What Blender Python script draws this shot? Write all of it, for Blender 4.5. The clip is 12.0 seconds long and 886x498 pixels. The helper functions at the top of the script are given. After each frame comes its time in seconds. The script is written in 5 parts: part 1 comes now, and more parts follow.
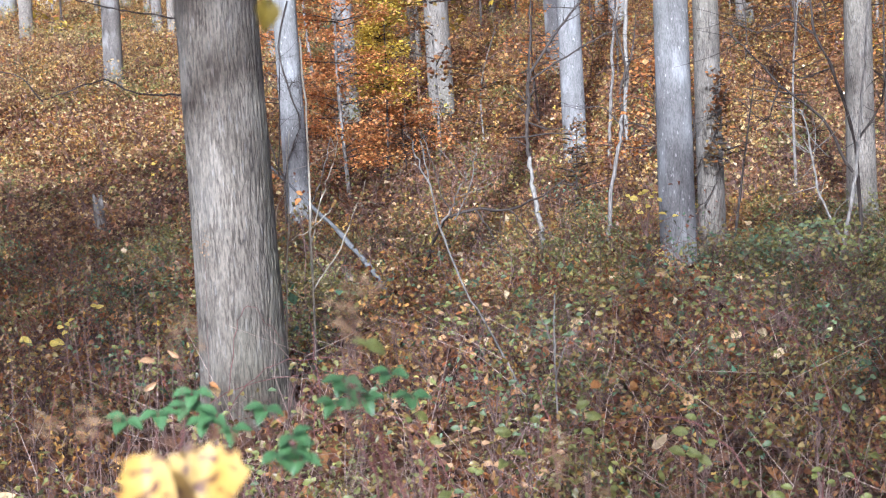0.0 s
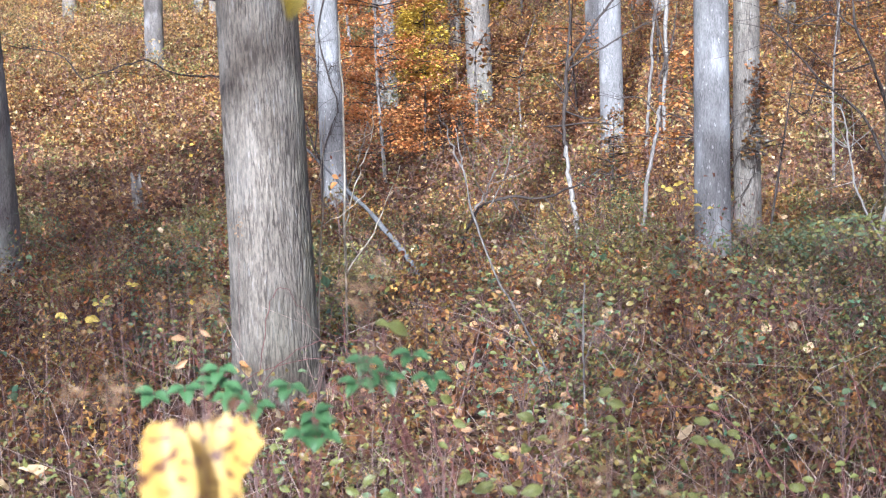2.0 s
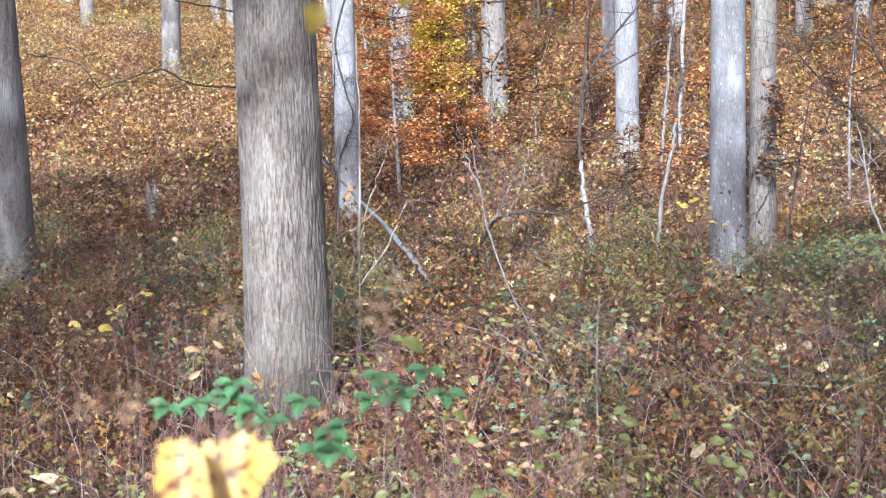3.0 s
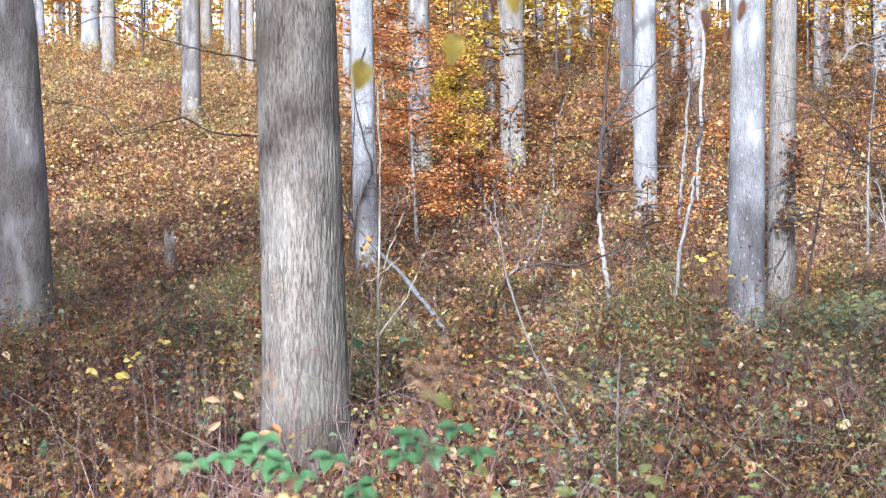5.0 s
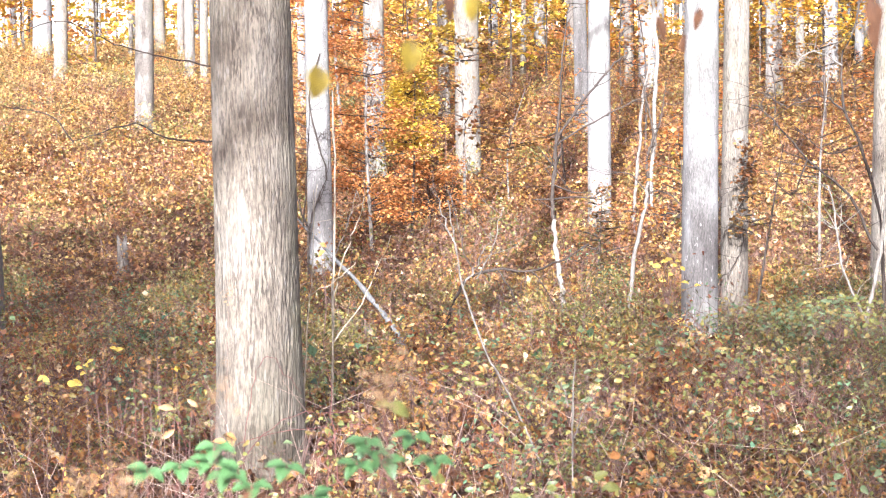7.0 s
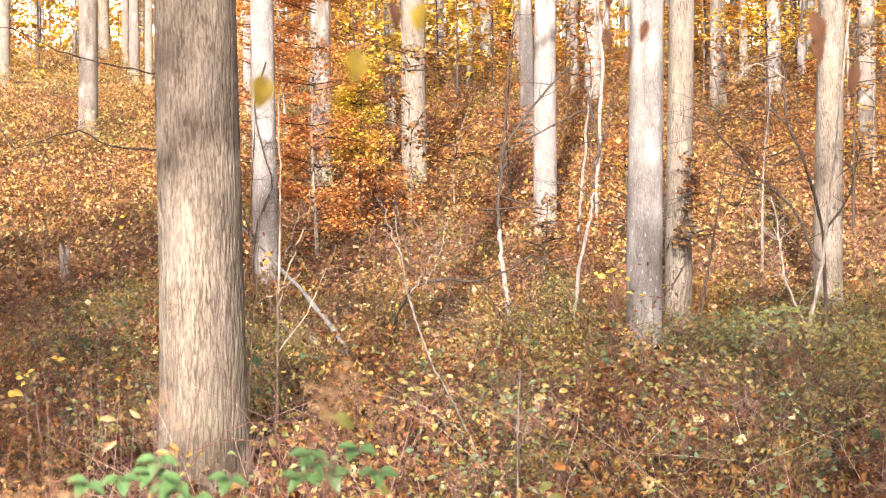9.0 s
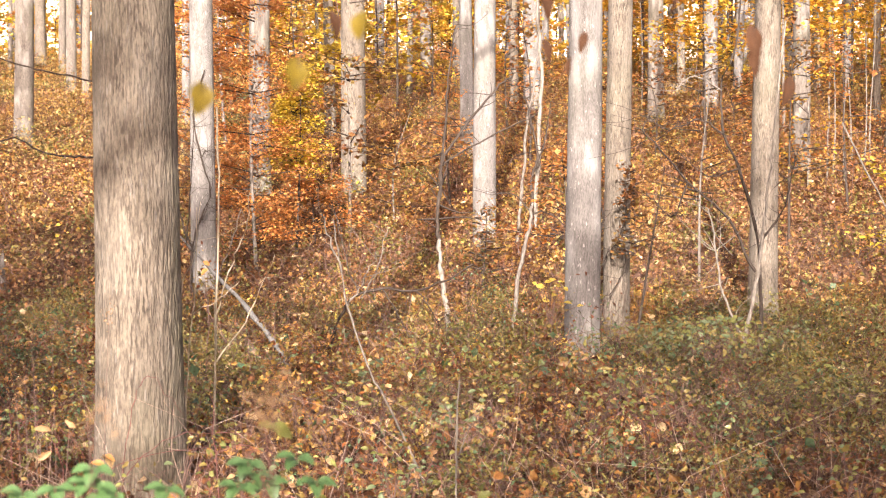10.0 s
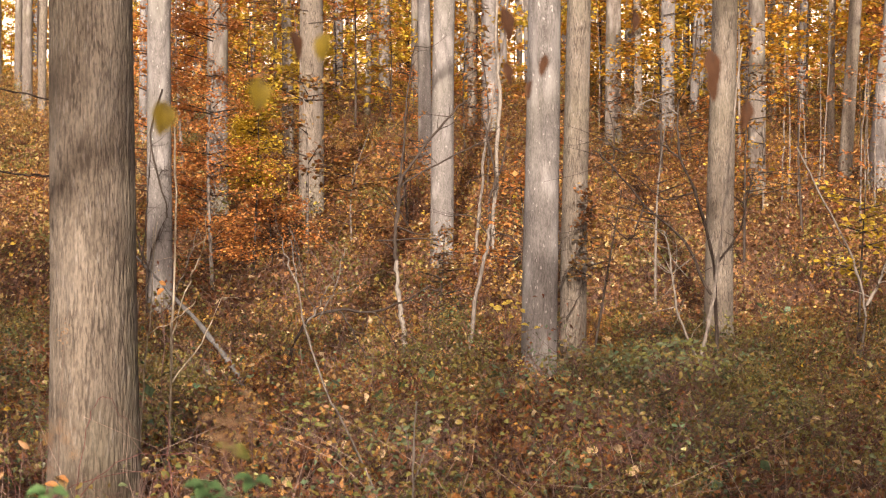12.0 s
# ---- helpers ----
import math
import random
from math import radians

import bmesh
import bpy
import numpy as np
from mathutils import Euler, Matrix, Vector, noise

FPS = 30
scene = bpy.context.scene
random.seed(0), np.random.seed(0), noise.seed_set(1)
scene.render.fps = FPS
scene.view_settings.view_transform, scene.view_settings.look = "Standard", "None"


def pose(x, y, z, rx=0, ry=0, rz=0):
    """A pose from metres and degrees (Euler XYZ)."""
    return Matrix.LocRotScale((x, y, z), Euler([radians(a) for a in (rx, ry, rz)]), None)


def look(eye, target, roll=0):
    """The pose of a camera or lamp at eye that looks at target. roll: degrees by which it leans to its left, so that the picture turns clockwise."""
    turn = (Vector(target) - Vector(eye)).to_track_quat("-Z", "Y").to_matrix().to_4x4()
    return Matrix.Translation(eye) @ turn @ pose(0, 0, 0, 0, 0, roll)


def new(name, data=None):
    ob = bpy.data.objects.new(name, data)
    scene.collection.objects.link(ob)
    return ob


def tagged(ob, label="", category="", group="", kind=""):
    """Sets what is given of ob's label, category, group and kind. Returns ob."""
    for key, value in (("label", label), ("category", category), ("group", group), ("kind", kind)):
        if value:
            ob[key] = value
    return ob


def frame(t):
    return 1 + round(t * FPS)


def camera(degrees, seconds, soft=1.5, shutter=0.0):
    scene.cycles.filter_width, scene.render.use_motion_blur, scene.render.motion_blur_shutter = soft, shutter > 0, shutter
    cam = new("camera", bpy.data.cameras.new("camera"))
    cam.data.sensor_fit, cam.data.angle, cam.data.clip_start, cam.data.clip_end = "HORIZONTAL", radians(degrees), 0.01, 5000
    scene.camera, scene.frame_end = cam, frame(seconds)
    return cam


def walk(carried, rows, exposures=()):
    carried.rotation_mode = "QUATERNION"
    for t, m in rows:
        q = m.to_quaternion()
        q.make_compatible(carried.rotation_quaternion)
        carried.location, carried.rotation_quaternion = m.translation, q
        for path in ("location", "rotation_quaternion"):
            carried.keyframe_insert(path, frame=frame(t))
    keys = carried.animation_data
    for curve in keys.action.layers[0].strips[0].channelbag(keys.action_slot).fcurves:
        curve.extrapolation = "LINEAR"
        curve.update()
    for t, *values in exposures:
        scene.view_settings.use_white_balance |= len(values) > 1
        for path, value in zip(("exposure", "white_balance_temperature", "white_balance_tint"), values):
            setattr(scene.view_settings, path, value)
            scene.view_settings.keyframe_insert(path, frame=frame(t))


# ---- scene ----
cam = camera(34.0, 12.0, 1.15)
PATH = [
    (0, (-0.0076, 0.354, 1.5394), (-0.0324, 2.345, 1.3535), -3.30),
    (0.5, (0.0193, 0.338, 1.5379), (0.0009, 2.328, 1.3406), -3.30),
    (1, (0.0242, 0.33, 1.5346), (0.0161, 2.321, 1.3427), -2.90),
    (1.5, (0.0184, 0.315, 1.5389), (-0.02, 2.304, 1.3418), -2.30),
    (2, (0.0105, 0.314, 1.5404), (-0.0643, 2.303, 1.3383), -2.10),
    (2.5, (0.0064, 0.32, 1.5396), (-0.0549, 2.311, 1.3618), -1.80),
    (2.7, (0.0075, 0.321, 1.5416), (-0.0702, 2.311, 1.3577), -1.80),
    (4.5, (-0.0191, 0.348, 1.5481), (-0.1354, 2.338, 1.3905), -0.60),
    (5, (-0.019, 0.342, 1.5511), (-0.1318, 2.336, 1.4364), -0.70),
    (5.5, (-0.0199, 0.349, 1.5521), (-0.1266, 2.343, 1.4391), -0.50),
    (6, (-0.0209, 0.356, 1.5522), (-0.0715, 2.353, 1.4389), -0.50),
    (6.5, (-0.0229, 0.361, 1.5523), (-0.1037, 2.356, 1.4358), -0.50),
    (7, (-0.0218, 0.35, 1.5533), (-0.0721, 2.347, 1.446), -0.60),
    (7.2, (-0.0197, 0.338, 1.5561), (-0.0412, 2.335, 1.4602), -0.20),
    (9, (-0.0218, 0.361, 1.5543), (0.0028, 2.359, 1.4597), -0.30),
    (9.5, (-0.0198, 0.36, 1.5541), (0.0574, 2.357, 1.4686), -0.20),
    (10, (-0.0218, 0.359, 1.5533), (0.0866, 2.355, 1.4719), 0.00),
    (10.5, (-0.0199, 0.357, 1.5531), (0.0986, 2.352, 1.4712), -0.10),
    (11, (-0.0218, 0.358, 1.5533), (0.1152, 2.352, 1.4813), 0.00),
    (11.5, (-0.0248, 0.357, 1.5534), (0.127, 2.35, 1.4936), 0.10),
    (12, (-0.0258, 0.358, 1.5535), (0.1415, 2.35, 1.5018), 0.40),
]
cam.data.dof.use_dof, cam.data.dof.focus_distance, cam.data.dof.aperture_fstop = True, 13.0, 9.0
EXPOSURE = [(0, 1.05, 4830, 12), (2.5, 1.32, 4830, 12), (4.5, 1.42, 4830, 12), (5.5, 1.47, 4850, 12), (6, 1.6, 4970, 13), (6.5, 1.9, 5120, 13), (7.2, 2.1, 5550, 14),
            (9, 1.73, 6600, 20), (10.5, 1.52, 6850, 20.5), (11.5, 1.15, 7150, 22.5), (12, 0.66, 7300, 22.5)]
walk(cam, [(t, look(eye, target, roll)) for t, eye, target, roll in PATH], EXPOSURE)

# ---- daylight: low autumn sun from behind and left, open sky ----
SUN_AZIMUTH, SUN_HEIGHT = 188.0, 30.0
world = bpy.data.worlds.new("autumn_sky")
scene.world = world
world.use_nodes = True
wn = world.node_tree
sky = wn.nodes.new("ShaderNodeTexSky")
sky.sky_type, sky.sun_disc = "NISHITA", False
sky.sun_elevation, sky.sun_rotation = radians(SUN_HEIGHT), radians(SUN_AZIMUTH)
sky.air_density, sky.dust_density, sky.ozone_density = 0.5, 9.0, 0.3
wn.links.new(sky.outputs[0], wn.nodes["Background"].inputs[0])
wn.nodes["Background"].inputs[1].default_value = 0.12
sun = new("sun", bpy.data.lights.new("sun", "SUN"))
sun.data.energy, sun.data.angle, sun.data.color = 5.0, radians(0.5), (1.0, 0.92, 0.79)
_a, _h = radians(SUN_AZIMUTH), radians(SUN_HEIGHT)
sun.matrix_world = look((math.sin(_a) * 60 * math.cos(_h), math.cos(_a) * 60 * math.cos(_h), 60 * math.sin(_h)), (0, 0, 0))


# ---- materials ----
def material(name):
    m = bpy.data.materials.new(name)
    m.use_nodes = True
    return m, m.node_tree.nodes, m.node_tree.links, m.node_tree.nodes["Principled BSDF"]


def ramp(nodes, stops, interpolation="LINEAR"):
    r = nodes.new("ShaderNodeValToRGB")
    r.color_ramp.interpolation = interpolation
    while len(r.color_ramp.elements) < len(stops):
        r.color_ramp.elements.new(0.5)
    for e, (p, c) in zip(r.color_ramp.elements, stops):
        e.position, e.color = p, (*c, 1)
    return r


def texture(nodes, links, kind, scale, squash=(1, 1, 1), **values):
    """A noise or voronoi texture in object space, stretched by squash."""
    coords, mapping = nodes.new("ShaderNodeTexCoord"), nodes.new("ShaderNodeMapping")
    mapping.inputs["Scale"].default_value = squash
    links.new(coords.outputs["Object"], mapping.inputs["Vector"])
    tex = nodes.new(kind)
    tex.inputs["Scale"].default_value = scale
    for k, v in values.items():
        tex.inputs[k].default_value = v
    links.new(mapping.outputs[0], tex.inputs["Vector"])
    return tex


def mix(nodes, links, fac, a, b, mode="MIX"):
    n = nodes.new("ShaderNodeMix")
    n.data_type, n.blend_type = "RGBA", mode
    for socket, value in ((0, fac), (6, a), (7, b)):
        if isinstance(value, (int, float, tuple)):
            n.inputs[socket].default_value = value if isinstance(value, (int, float)) else (*value, 1)
        else:
            links.new(value, n.inputs[socket])
    return n.outputs[2]


def bark_material(name, light, dark, moss, furrow=1.0, blotch=(0.62, 0.6, 0.56), blotch_amount=0.25, crack=0.10, flecks=0.0, fleck_shape=(34, 34, 14), mossy_from=0.0):
    """Short upright plates parted by broken dark furrows, with grain, pale lichen and a green tinge in places."""
    m, nodes, links, bsdf = material(name)
    plates = texture(nodes, links, "ShaderNodeTexNoise", 1.0, (92, 92, 13.0), Detail=2.0, Roughness=0.5, Distortion=0.5)
    rough = texture(nodes, links, "ShaderNodeTexNoise", 1.0, (130, 130, 36), Detail=4.0)
    streak = texture(nodes, links, "ShaderNodeTexNoise", 1.0, (17, 17, 4.5), Detail=4.0)
    patches = texture(nodes, links, "ShaderNodeTexNoise", 1.0, (5, 5, 1.6), Detail=3.0)
    big = texture(nodes, links, "ShaderNodeTexNoise", 1.0, (2.2, 2.2, 0.8), Detail=2.0)
    tone = ramp(nodes, [(0.39, dark), (0.38 + crack * 0.7, tuple(0.45 * l + 0.55 * d for l, d in zip(light, dark))), (0.39 + crack * 1.2, light), (0.68, tuple(1.14 * l for l in light))])
    links.new(plates.outputs[0], tone.inputs[0])
    some = texture(nodes, links, "ShaderNodeTexNoise", 1.0, (16, 16, 3.0), Detail=3.0)
    worn = ramp(nodes, [(0.36, (0.35, 0.35, 0.35)), (0.58, (1.0, 1.0, 1.0))])
    links.new(some.outputs[0], worn.inputs[0])
    plain = mix(nodes, links, worn.outputs[0], light, tone.outputs[0])
    speck = ramp(nodes, [(0.35, (0.74, 0.74, 0.74)), (0.62, (1.16, 1.16, 1.16))])
    links.new(rough.outputs[0], speck.inputs[0])
    c = mix(nodes, links, 1.0, plain, speck.outputs[0], "MULTIPLY")
    wash = ramp(nodes, [(0.35, (0.84, 0.83, 0.82)), (0.62, (1.07, 1.07, 1.07))])
    links.new(streak.outputs[0], wash.inputs[0])
    c = mix(nodes, links, 1.0, c, wash.outputs[0], "MULTIPLY")
    lich = ramp(nodes, [(0.52, (0, 0, 0)), (0.66, (blotch_amount,) * 3)])
    links.new(patches.outputs[0], lich.inputs[0])
    c = mix(nodes, links, lich.outputs[0], c, blotch)
    green = ramp(nodes, [(0.5, (0, 0, 0)), (0.72, (0.4, 0.4, 0.4))])
    links.new(big.outputs[0], green.inputs[0])
    c = mix(nodes, links, green.outputs[0], c, moss)
    if flecks:
        dots = texture(nodes, links, "ShaderNodeTexNoise", 1.0, fleck_shape, Detail=2.0)
        pale = ramp(nodes, [(0.60 if fleck_shape[2] < 12 else 0.66, (0, 0, 0)), (0.71, (flecks,) * 3)])
        links.new(dots.outputs[0], pale.inputs[0])
        c = mix(nodes, links, pale.outputs[0], c, (0.44, 0.43, 0.41))
    if mossy_from:
        coords, split = nodes.new("ShaderNodeTexCoord"), nodes.new("ShaderNodeSeparateXYZ")
        links.new(coords.outputs["Object"], split.inputs[0])
        side = nodes.new("ShaderNodeMapRange")
        side.inputs[1].default_value, side.inputs[2].default_value, side.inputs[4].default_value = mossy_from, mossy_from + 0.09, 0.45
        links.new(split.outputs[0], side.inputs[0])
        ragged = ramp(nodes, [(0.38, (0, 0, 0)), (0.55, (1, 1, 1))])
        links.new(streak.outputs[0], ragged.inputs[0])
        c = mix(nodes, links, mix(nodes, links, 1.0, side.outputs[0], ragged.outputs[0], "MULTIPLY"), c, (0.075, 0.075, 0.035))
    links.new(c, bsdf.inputs["Base Color"])
    bsdf.inputs["Roughness"].default_value = 0.92
    depth = ramp(nodes, [(0.38, (0, 0, 0)), (0.40 + crack * 1.3, (1, 1, 1))])
    links.new(plates.outputs[0], depth.inputs[0])
    relief = mix(nodes, links, 0.3, depth.outputs[0], rough.outputs[0])
    bump = nodes.new("ShaderNodeBump")
    bump.inputs["Strength"].default_value, bump.inputs["Distance"].default_value = 0.8 * furrow, 0.007
    links.new(relief, bump.inputs["Height"])
    links.new(bump.outputs[0], bsdf.inputs["Normal"])
    return m


def leaf_material(name, colours, through_light=0.3, rough=0.55, interpolation="LINEAR", patch=0.0):
    """Leaves that each take one of the colours, let some light through and are a little blotched."""
    m, nodes, links, bsdf = material(name)
    info = nodes.new("ShaderNodeNewGeometry")
    tone = ramp(nodes, [(i / max(1, len(colours) - 1), (r, g * 0.925, b * 0.66)) for i, (r, g, b) in enumerate(colours)], interpolation)
    if patch:
        area = texture(nodes, links, "ShaderNodeTexNoise", 0.8, Detail=7.0, Roughness=0.72)
        wide = nodes.new("ShaderNodeMapRange")
        wide.inputs[1].default_value, wide.inputs[2].default_value = 0.3, 0.7
        links.new(area.outputs[0], wide.inputs[0])
        both_ways = nodes.new("ShaderNodeMix")
        both_ways.inputs[0].default_value = patch
        links.new(info.outputs["Random Per Island"], both_ways.inputs[2])
        links.new(wide.outputs[0], both_ways.inputs[3])
        links.new(both_ways.outputs[0], tone.inputs[0])
    else:
        links.new(info.outputs["Random Per Island"], tone.inputs[0])
    spots = texture(nodes, links, "ShaderNodeTexNoise", 60.0, Detail=3.0)
    shade = ramp(nodes, [(0.32, (0.62, 0.55, 0.48)), (0.6, (1.1, 1.1, 1.1))])
    links.new(spots.outputs[0], shade.inputs[0])
    c = mix(nodes, links, 1.0, tone.outputs[0], shade.outputs[0], "MULTIPLY")
    other = nodes.new("ShaderNodeTexWhiteNoise")
    other.noise_dimensions = "1D"
    links.new(info.outputs["Random Per Island"], other.inputs["W"])
    # Besides each leaf's own tone, lit tufts and dark hollows are painted by clump.
    clumps = texture(nodes, links, "ShaderNodeTexNoise", 1.6, Detail=6.0, Roughness=0.70)
    spread = nodes.new("ShaderNodeMapRange")
    spread.inputs[1].default_value, spread.inputs[2].default_value = 0.34, 0.68
    links.new(clumps.outputs[0], spread.inputs[0])
    half = nodes.new("ShaderNodeMix")
    half.inputs[0].default_value = 0.72
    links.new(other.outputs["Value"], half.inputs[2])
    links.new(spread.outputs[0], half.inputs[3])
    tone_and_light = ramp(nodes, [(0.1, (0.42, 0.40, 0.39)), (0.5, (0.85, 0.85, 0.85)), (0.75, (1.15, 1.15, 1.15)), (0.95, (1.35, 1.35, 1.35))])
    links.new(half.outputs[0], tone_and_light.inputs[0])
    c = mix(nodes, links, 1.0, c, tone_and_light.outputs[0], "MULTIPLY")
    links.new(c, bsdf.inputs["Base Color"])
    bsdf.inputs["Roughness"].default_value, bsdf.inputs["Specular IOR Level"].default_value = rough, 0.4
    thin, both = nodes.new("ShaderNodeBsdfTranslucent"), nodes.new("ShaderNodeMixShader")
    links.new(c, thin.inputs["Color"])
    both.inputs[0].default_value = through_light
    links.new(bsdf.outputs[0], both.inputs[1])
    links.new(thin.outputs[0], both.inputs[2])
    links.new(both.outputs[0], nodes["Material Output"].inputs["Surface"])
    return m


def stem_material(name, a, b):
    m, nodes, links, bsdf = material(name)
    info = nodes.new("ShaderNodeNewGeometry")
    tone = ramp(nodes, [(0, a), (1, b)])
    links.new(info.outputs["Random Per Island"], tone.inputs[0])
    grain = texture(nodes, links, "ShaderNodeTexNoise", 1.0, (60, 60, 14), Detail=4.0)
    shade = ramp(nodes, [(0.3, (0.5, 0.5, 0.5)), (0.65, (1.15, 1.15, 1.15))])
    links.new(grain.outputs[0], shade.inputs[0])
    links.new(mix(nodes, links, 1.0, tone.outputs[0], shade.outputs[0], "MULTIPLY"), bsdf.inputs["Base Color"])
    bsdf.inputs["Roughness"].default_value, bsdf.inputs["Specular IOR Level"].default_value = 0.9, 0.2
    return m


def soil_material():
    m, nodes, links, bsdf = material("leaf_mould")
    cells = texture(nodes, links, "ShaderNodeTexVoronoi", 22.0)
    tone = ramp(nodes, [(0, (0.035, 0.018, 0.010)), (0.35, (0.10, 0.045, 0.022)), (0.6, (0.17, 0.085, 0.04)),
                        (0.85, (0.09, 0.05, 0.03)), (1, (0.22, 0.14, 0.07))])
    sep = nodes.new("ShaderNodeSeparateColor")
    links.new(cells.outputs["Color"], sep.inputs[0])
    links.new(sep.outputs[0], tone.inputs[0])
    damp = texture(nodes, links, "ShaderNodeTexNoise", 0.5, Detail=5.0)
    shade = ramp(nodes, [(0.35, (0.55, 0.55, 0.5)), (0.65, (1.1, 1.05, 1.0))])
    links.new(damp.outputs[0], shade.inputs[0])
    links.new(mix(nodes, links, 1.0, tone.outputs[0], shade.outputs[0], "MULTIPLY"), bsdf.inputs["Base Color"])
    bsdf.inputs["Roughness"].default_value, bsdf.inputs["Specular IOR Level"].default_value = 0.95, 0.2
    bump = nodes.new("ShaderNodeBump")
    bump.inputs["Strength"].default_value, bump.inputs["Distance"].default_value = 0.7, 0.02
    links.new(cells.outputs["Distance"], bump.inputs["Height"])
    links.new(bump.outputs[0], bsdf.inputs["Normal"])
    return m


BARK_RIDGED = bark_material("ridged_bark", (0.178, 0.155, 0.126), (0.066, 0.053, 0.042), (0.18, 0.17, 0.11), 0.9, (0.26, 0.24, 0.215), 0.25, flecks=0.3, fleck_shape=(75, 75, 11))
BARK_BIG = bark_material("furrowed_bark", (0.172, 0.147, 0.116), (0.072, 0.059, 0.047), (0.17, 0.16, 0.10), 0.9, (0.25, 0.23, 0.20), 0.25, flecks=0.25, fleck_shape=(75, 75, 11), mossy_from=0.13)
BARK_GREY = bark_material("grey_bark", (0.178, 0.171, 0.165), (0.12, 0.115, 0.11), (0.22, 0.22, 0.17), 0.3, (0.38, 0.38, 0.38), 0.4, 0.10, 0.8)
BARK_DARK = bark_material("dark_bark", (0.155, 0.138, 0.12), (0.10, 0.085, 0.075), (0.16, 0.17, 0.09), 0.9, (0.42, 0.41, 0.39), 0.4)
SOIL = soil_material()
# near-white last tone: pale leaf undersides, and glints put into the colour
RUST = leaf_material("fallen_leaves", [(0.03, 0.017, 0.014), (0.05, 0.025, 0.02), (0.08, 0.036, 0.026), (0.12, 0.055, 0.034), (0.19, 0.08, 0.04), (0.12, 0.068, 0.05),
                                      (0.28, 0.13, 0.06), (0.36, 0.19, 0.09), (0.46, 0.31, 0.20), (0.58, 0.36, 0.12), (0.72, 0.64, 0.56)], 0.15, 0.5, patch=0.5)
RUSSET = leaf_material("russet_leaves", [(0.1, 0.05, 0.04), (0.17, 0.07, 0.045), (0.2, 0.09, 0.05), (0.3, 0.13, 0.055), (0.3, 0.18, 0.08), (0.27, 0.22, 0.08),
                                      (0.4, 0.2, 0.07), (0.46, 0.29, 0.11), (0.52, 0.3, 0.09)], 0.18, 0.45, patch=0.72)
GREEN = leaf_material("green_leaves", [(0.05, 0.085, 0.045), (0.09, 0.125, 0.06), (0.11, 0.15, 0.08), (0.15, 0.16, 0.06), (0.19, 0.17, 0.07), (0.27, 0.20, 0.08),
                                      (0.22, 0.23, 0.09), (0.30, 0.24, 0.12), (0.26, 0.26, 0.11), (0.34, 0.32, 0.14), (0.46, 0.42, 0.24)], 0.18, 0.38, patch=0.72)
SLOPE = leaf_material("golden_litter", [(0.07, 0.034, 0.03), (0.12, 0.055, 0.045), (0.17, 0.08, 0.06), (0.22, 0.11, 0.075), (0.26, 0.155, 0.10), (0.30, 0.15, 0.085),
                                      (0.34, 0.19, 0.10), (0.42, 0.28, 0.15), (0.56, 0.46, 0.34)], 0.2, 0.55, patch=0.65)
BRUSH = leaf_material("golden_brown_leaves", [(0.11, 0.055, 0.035), (0.20, 0.095, 0.05), (0.25, 0.125, 0.055), (0.28, 0.20, 0.08), (0.34, 0.19, 0.07), (0.27, 0.25, 0.10),
                                      (0.44, 0.25, 0.08), (0.48, 0.31, 0.11), (0.56, 0.40, 0.16)], 0.18, 0.45, patch=0.72)
TEAL = leaf_material("blue_green_leaves", [(0.07, 0.15, 0.12), (0.12, 0.22, 0.16), (0.08, 0.14, 0.09), (0.20, 0.28, 0.19)], 0.25, 0.4)
YELLOW = leaf_material("yellow_leaves", [(0.66, 0.52, 0.06), (0.78, 0.64, 0.12), (0.56, 0.44, 0.05), (0.72, 0.64, 0.22)], 0.4, 0.5)
GOLD = leaf_material("gold_leaves", [(0.68, 0.45, 0.06), (0.72, 0.35, 0.05), (0.58, 0.46, 0.08), (0.78, 0.55, 0.09), (0.55, 0.25, 0.05)], 0.4)
ORANGE = leaf_material("orange_leaves", [(0.62, 0.25, 0.10), (0.70, 0.34, 0.14), (0.52, 0.20, 0.09), (0.70, 0.42, 0.17), (0.46, 0.18, 0.09)], 0.4)
TWIG = stem_material("brown_twigs", (0.08, 0.05, 0.044), (0.23, 0.15, 0.125))
DEAD = stem_material("dead_wood", (0.13, 0.115, 0.10), (0.24, 0.215, 0.19))
PALE = stem_material("pale_bark", (0.21, 0.19, 0.165), (0.29, 0.265, 0.23))
LICHEN = stem_material("lichened_wood", (0.10, 0.098, 0.094), (0.165, 0.16, 0.155))
STRAW = stem_material("straw_cane", (0.36, 0.31, 0.23), (0.42, 0.37, 0.29))
DARK_TWIG = stem_material("dark_wood", (0.045, 0.035, 0.03), (0.075, 0.06, 0.05))


# ---- mesh helpers ----
rng = np.random.default_rng(7)


def mesh_np(name, verts, faces, mat, smooth=False):
    """A mesh from arrays; faces all have the same number of corners."""
    verts, faces = np.asarray(verts, np.float32), np.asarray(faces, np.int32)
    me = bpy.data.meshes.new(name)
    n, k = faces.shape
    me.vertices.add(len(verts))
    me.vertices.foreach_set("co", verts.ravel())
    me.loops.add(n * k)
    me.loops.foreach_set("vertex_index", faces.ravel())
    me.polygons.add(n)
    me.polygons.foreach_set("loop_start", np.arange(0, n * k, k, dtype=np.int32))
    if smooth:
        me.polygons.foreach_set("use_smooth", np.ones(n, bool))
    me.materials.append(mat)
    me.update(calc_edges=True)
    me.validate()
    return me


def part(name, me, parent, label=""):
    ob = new(name, me)
    ob.parent = parent
    return tagged(ob, label)


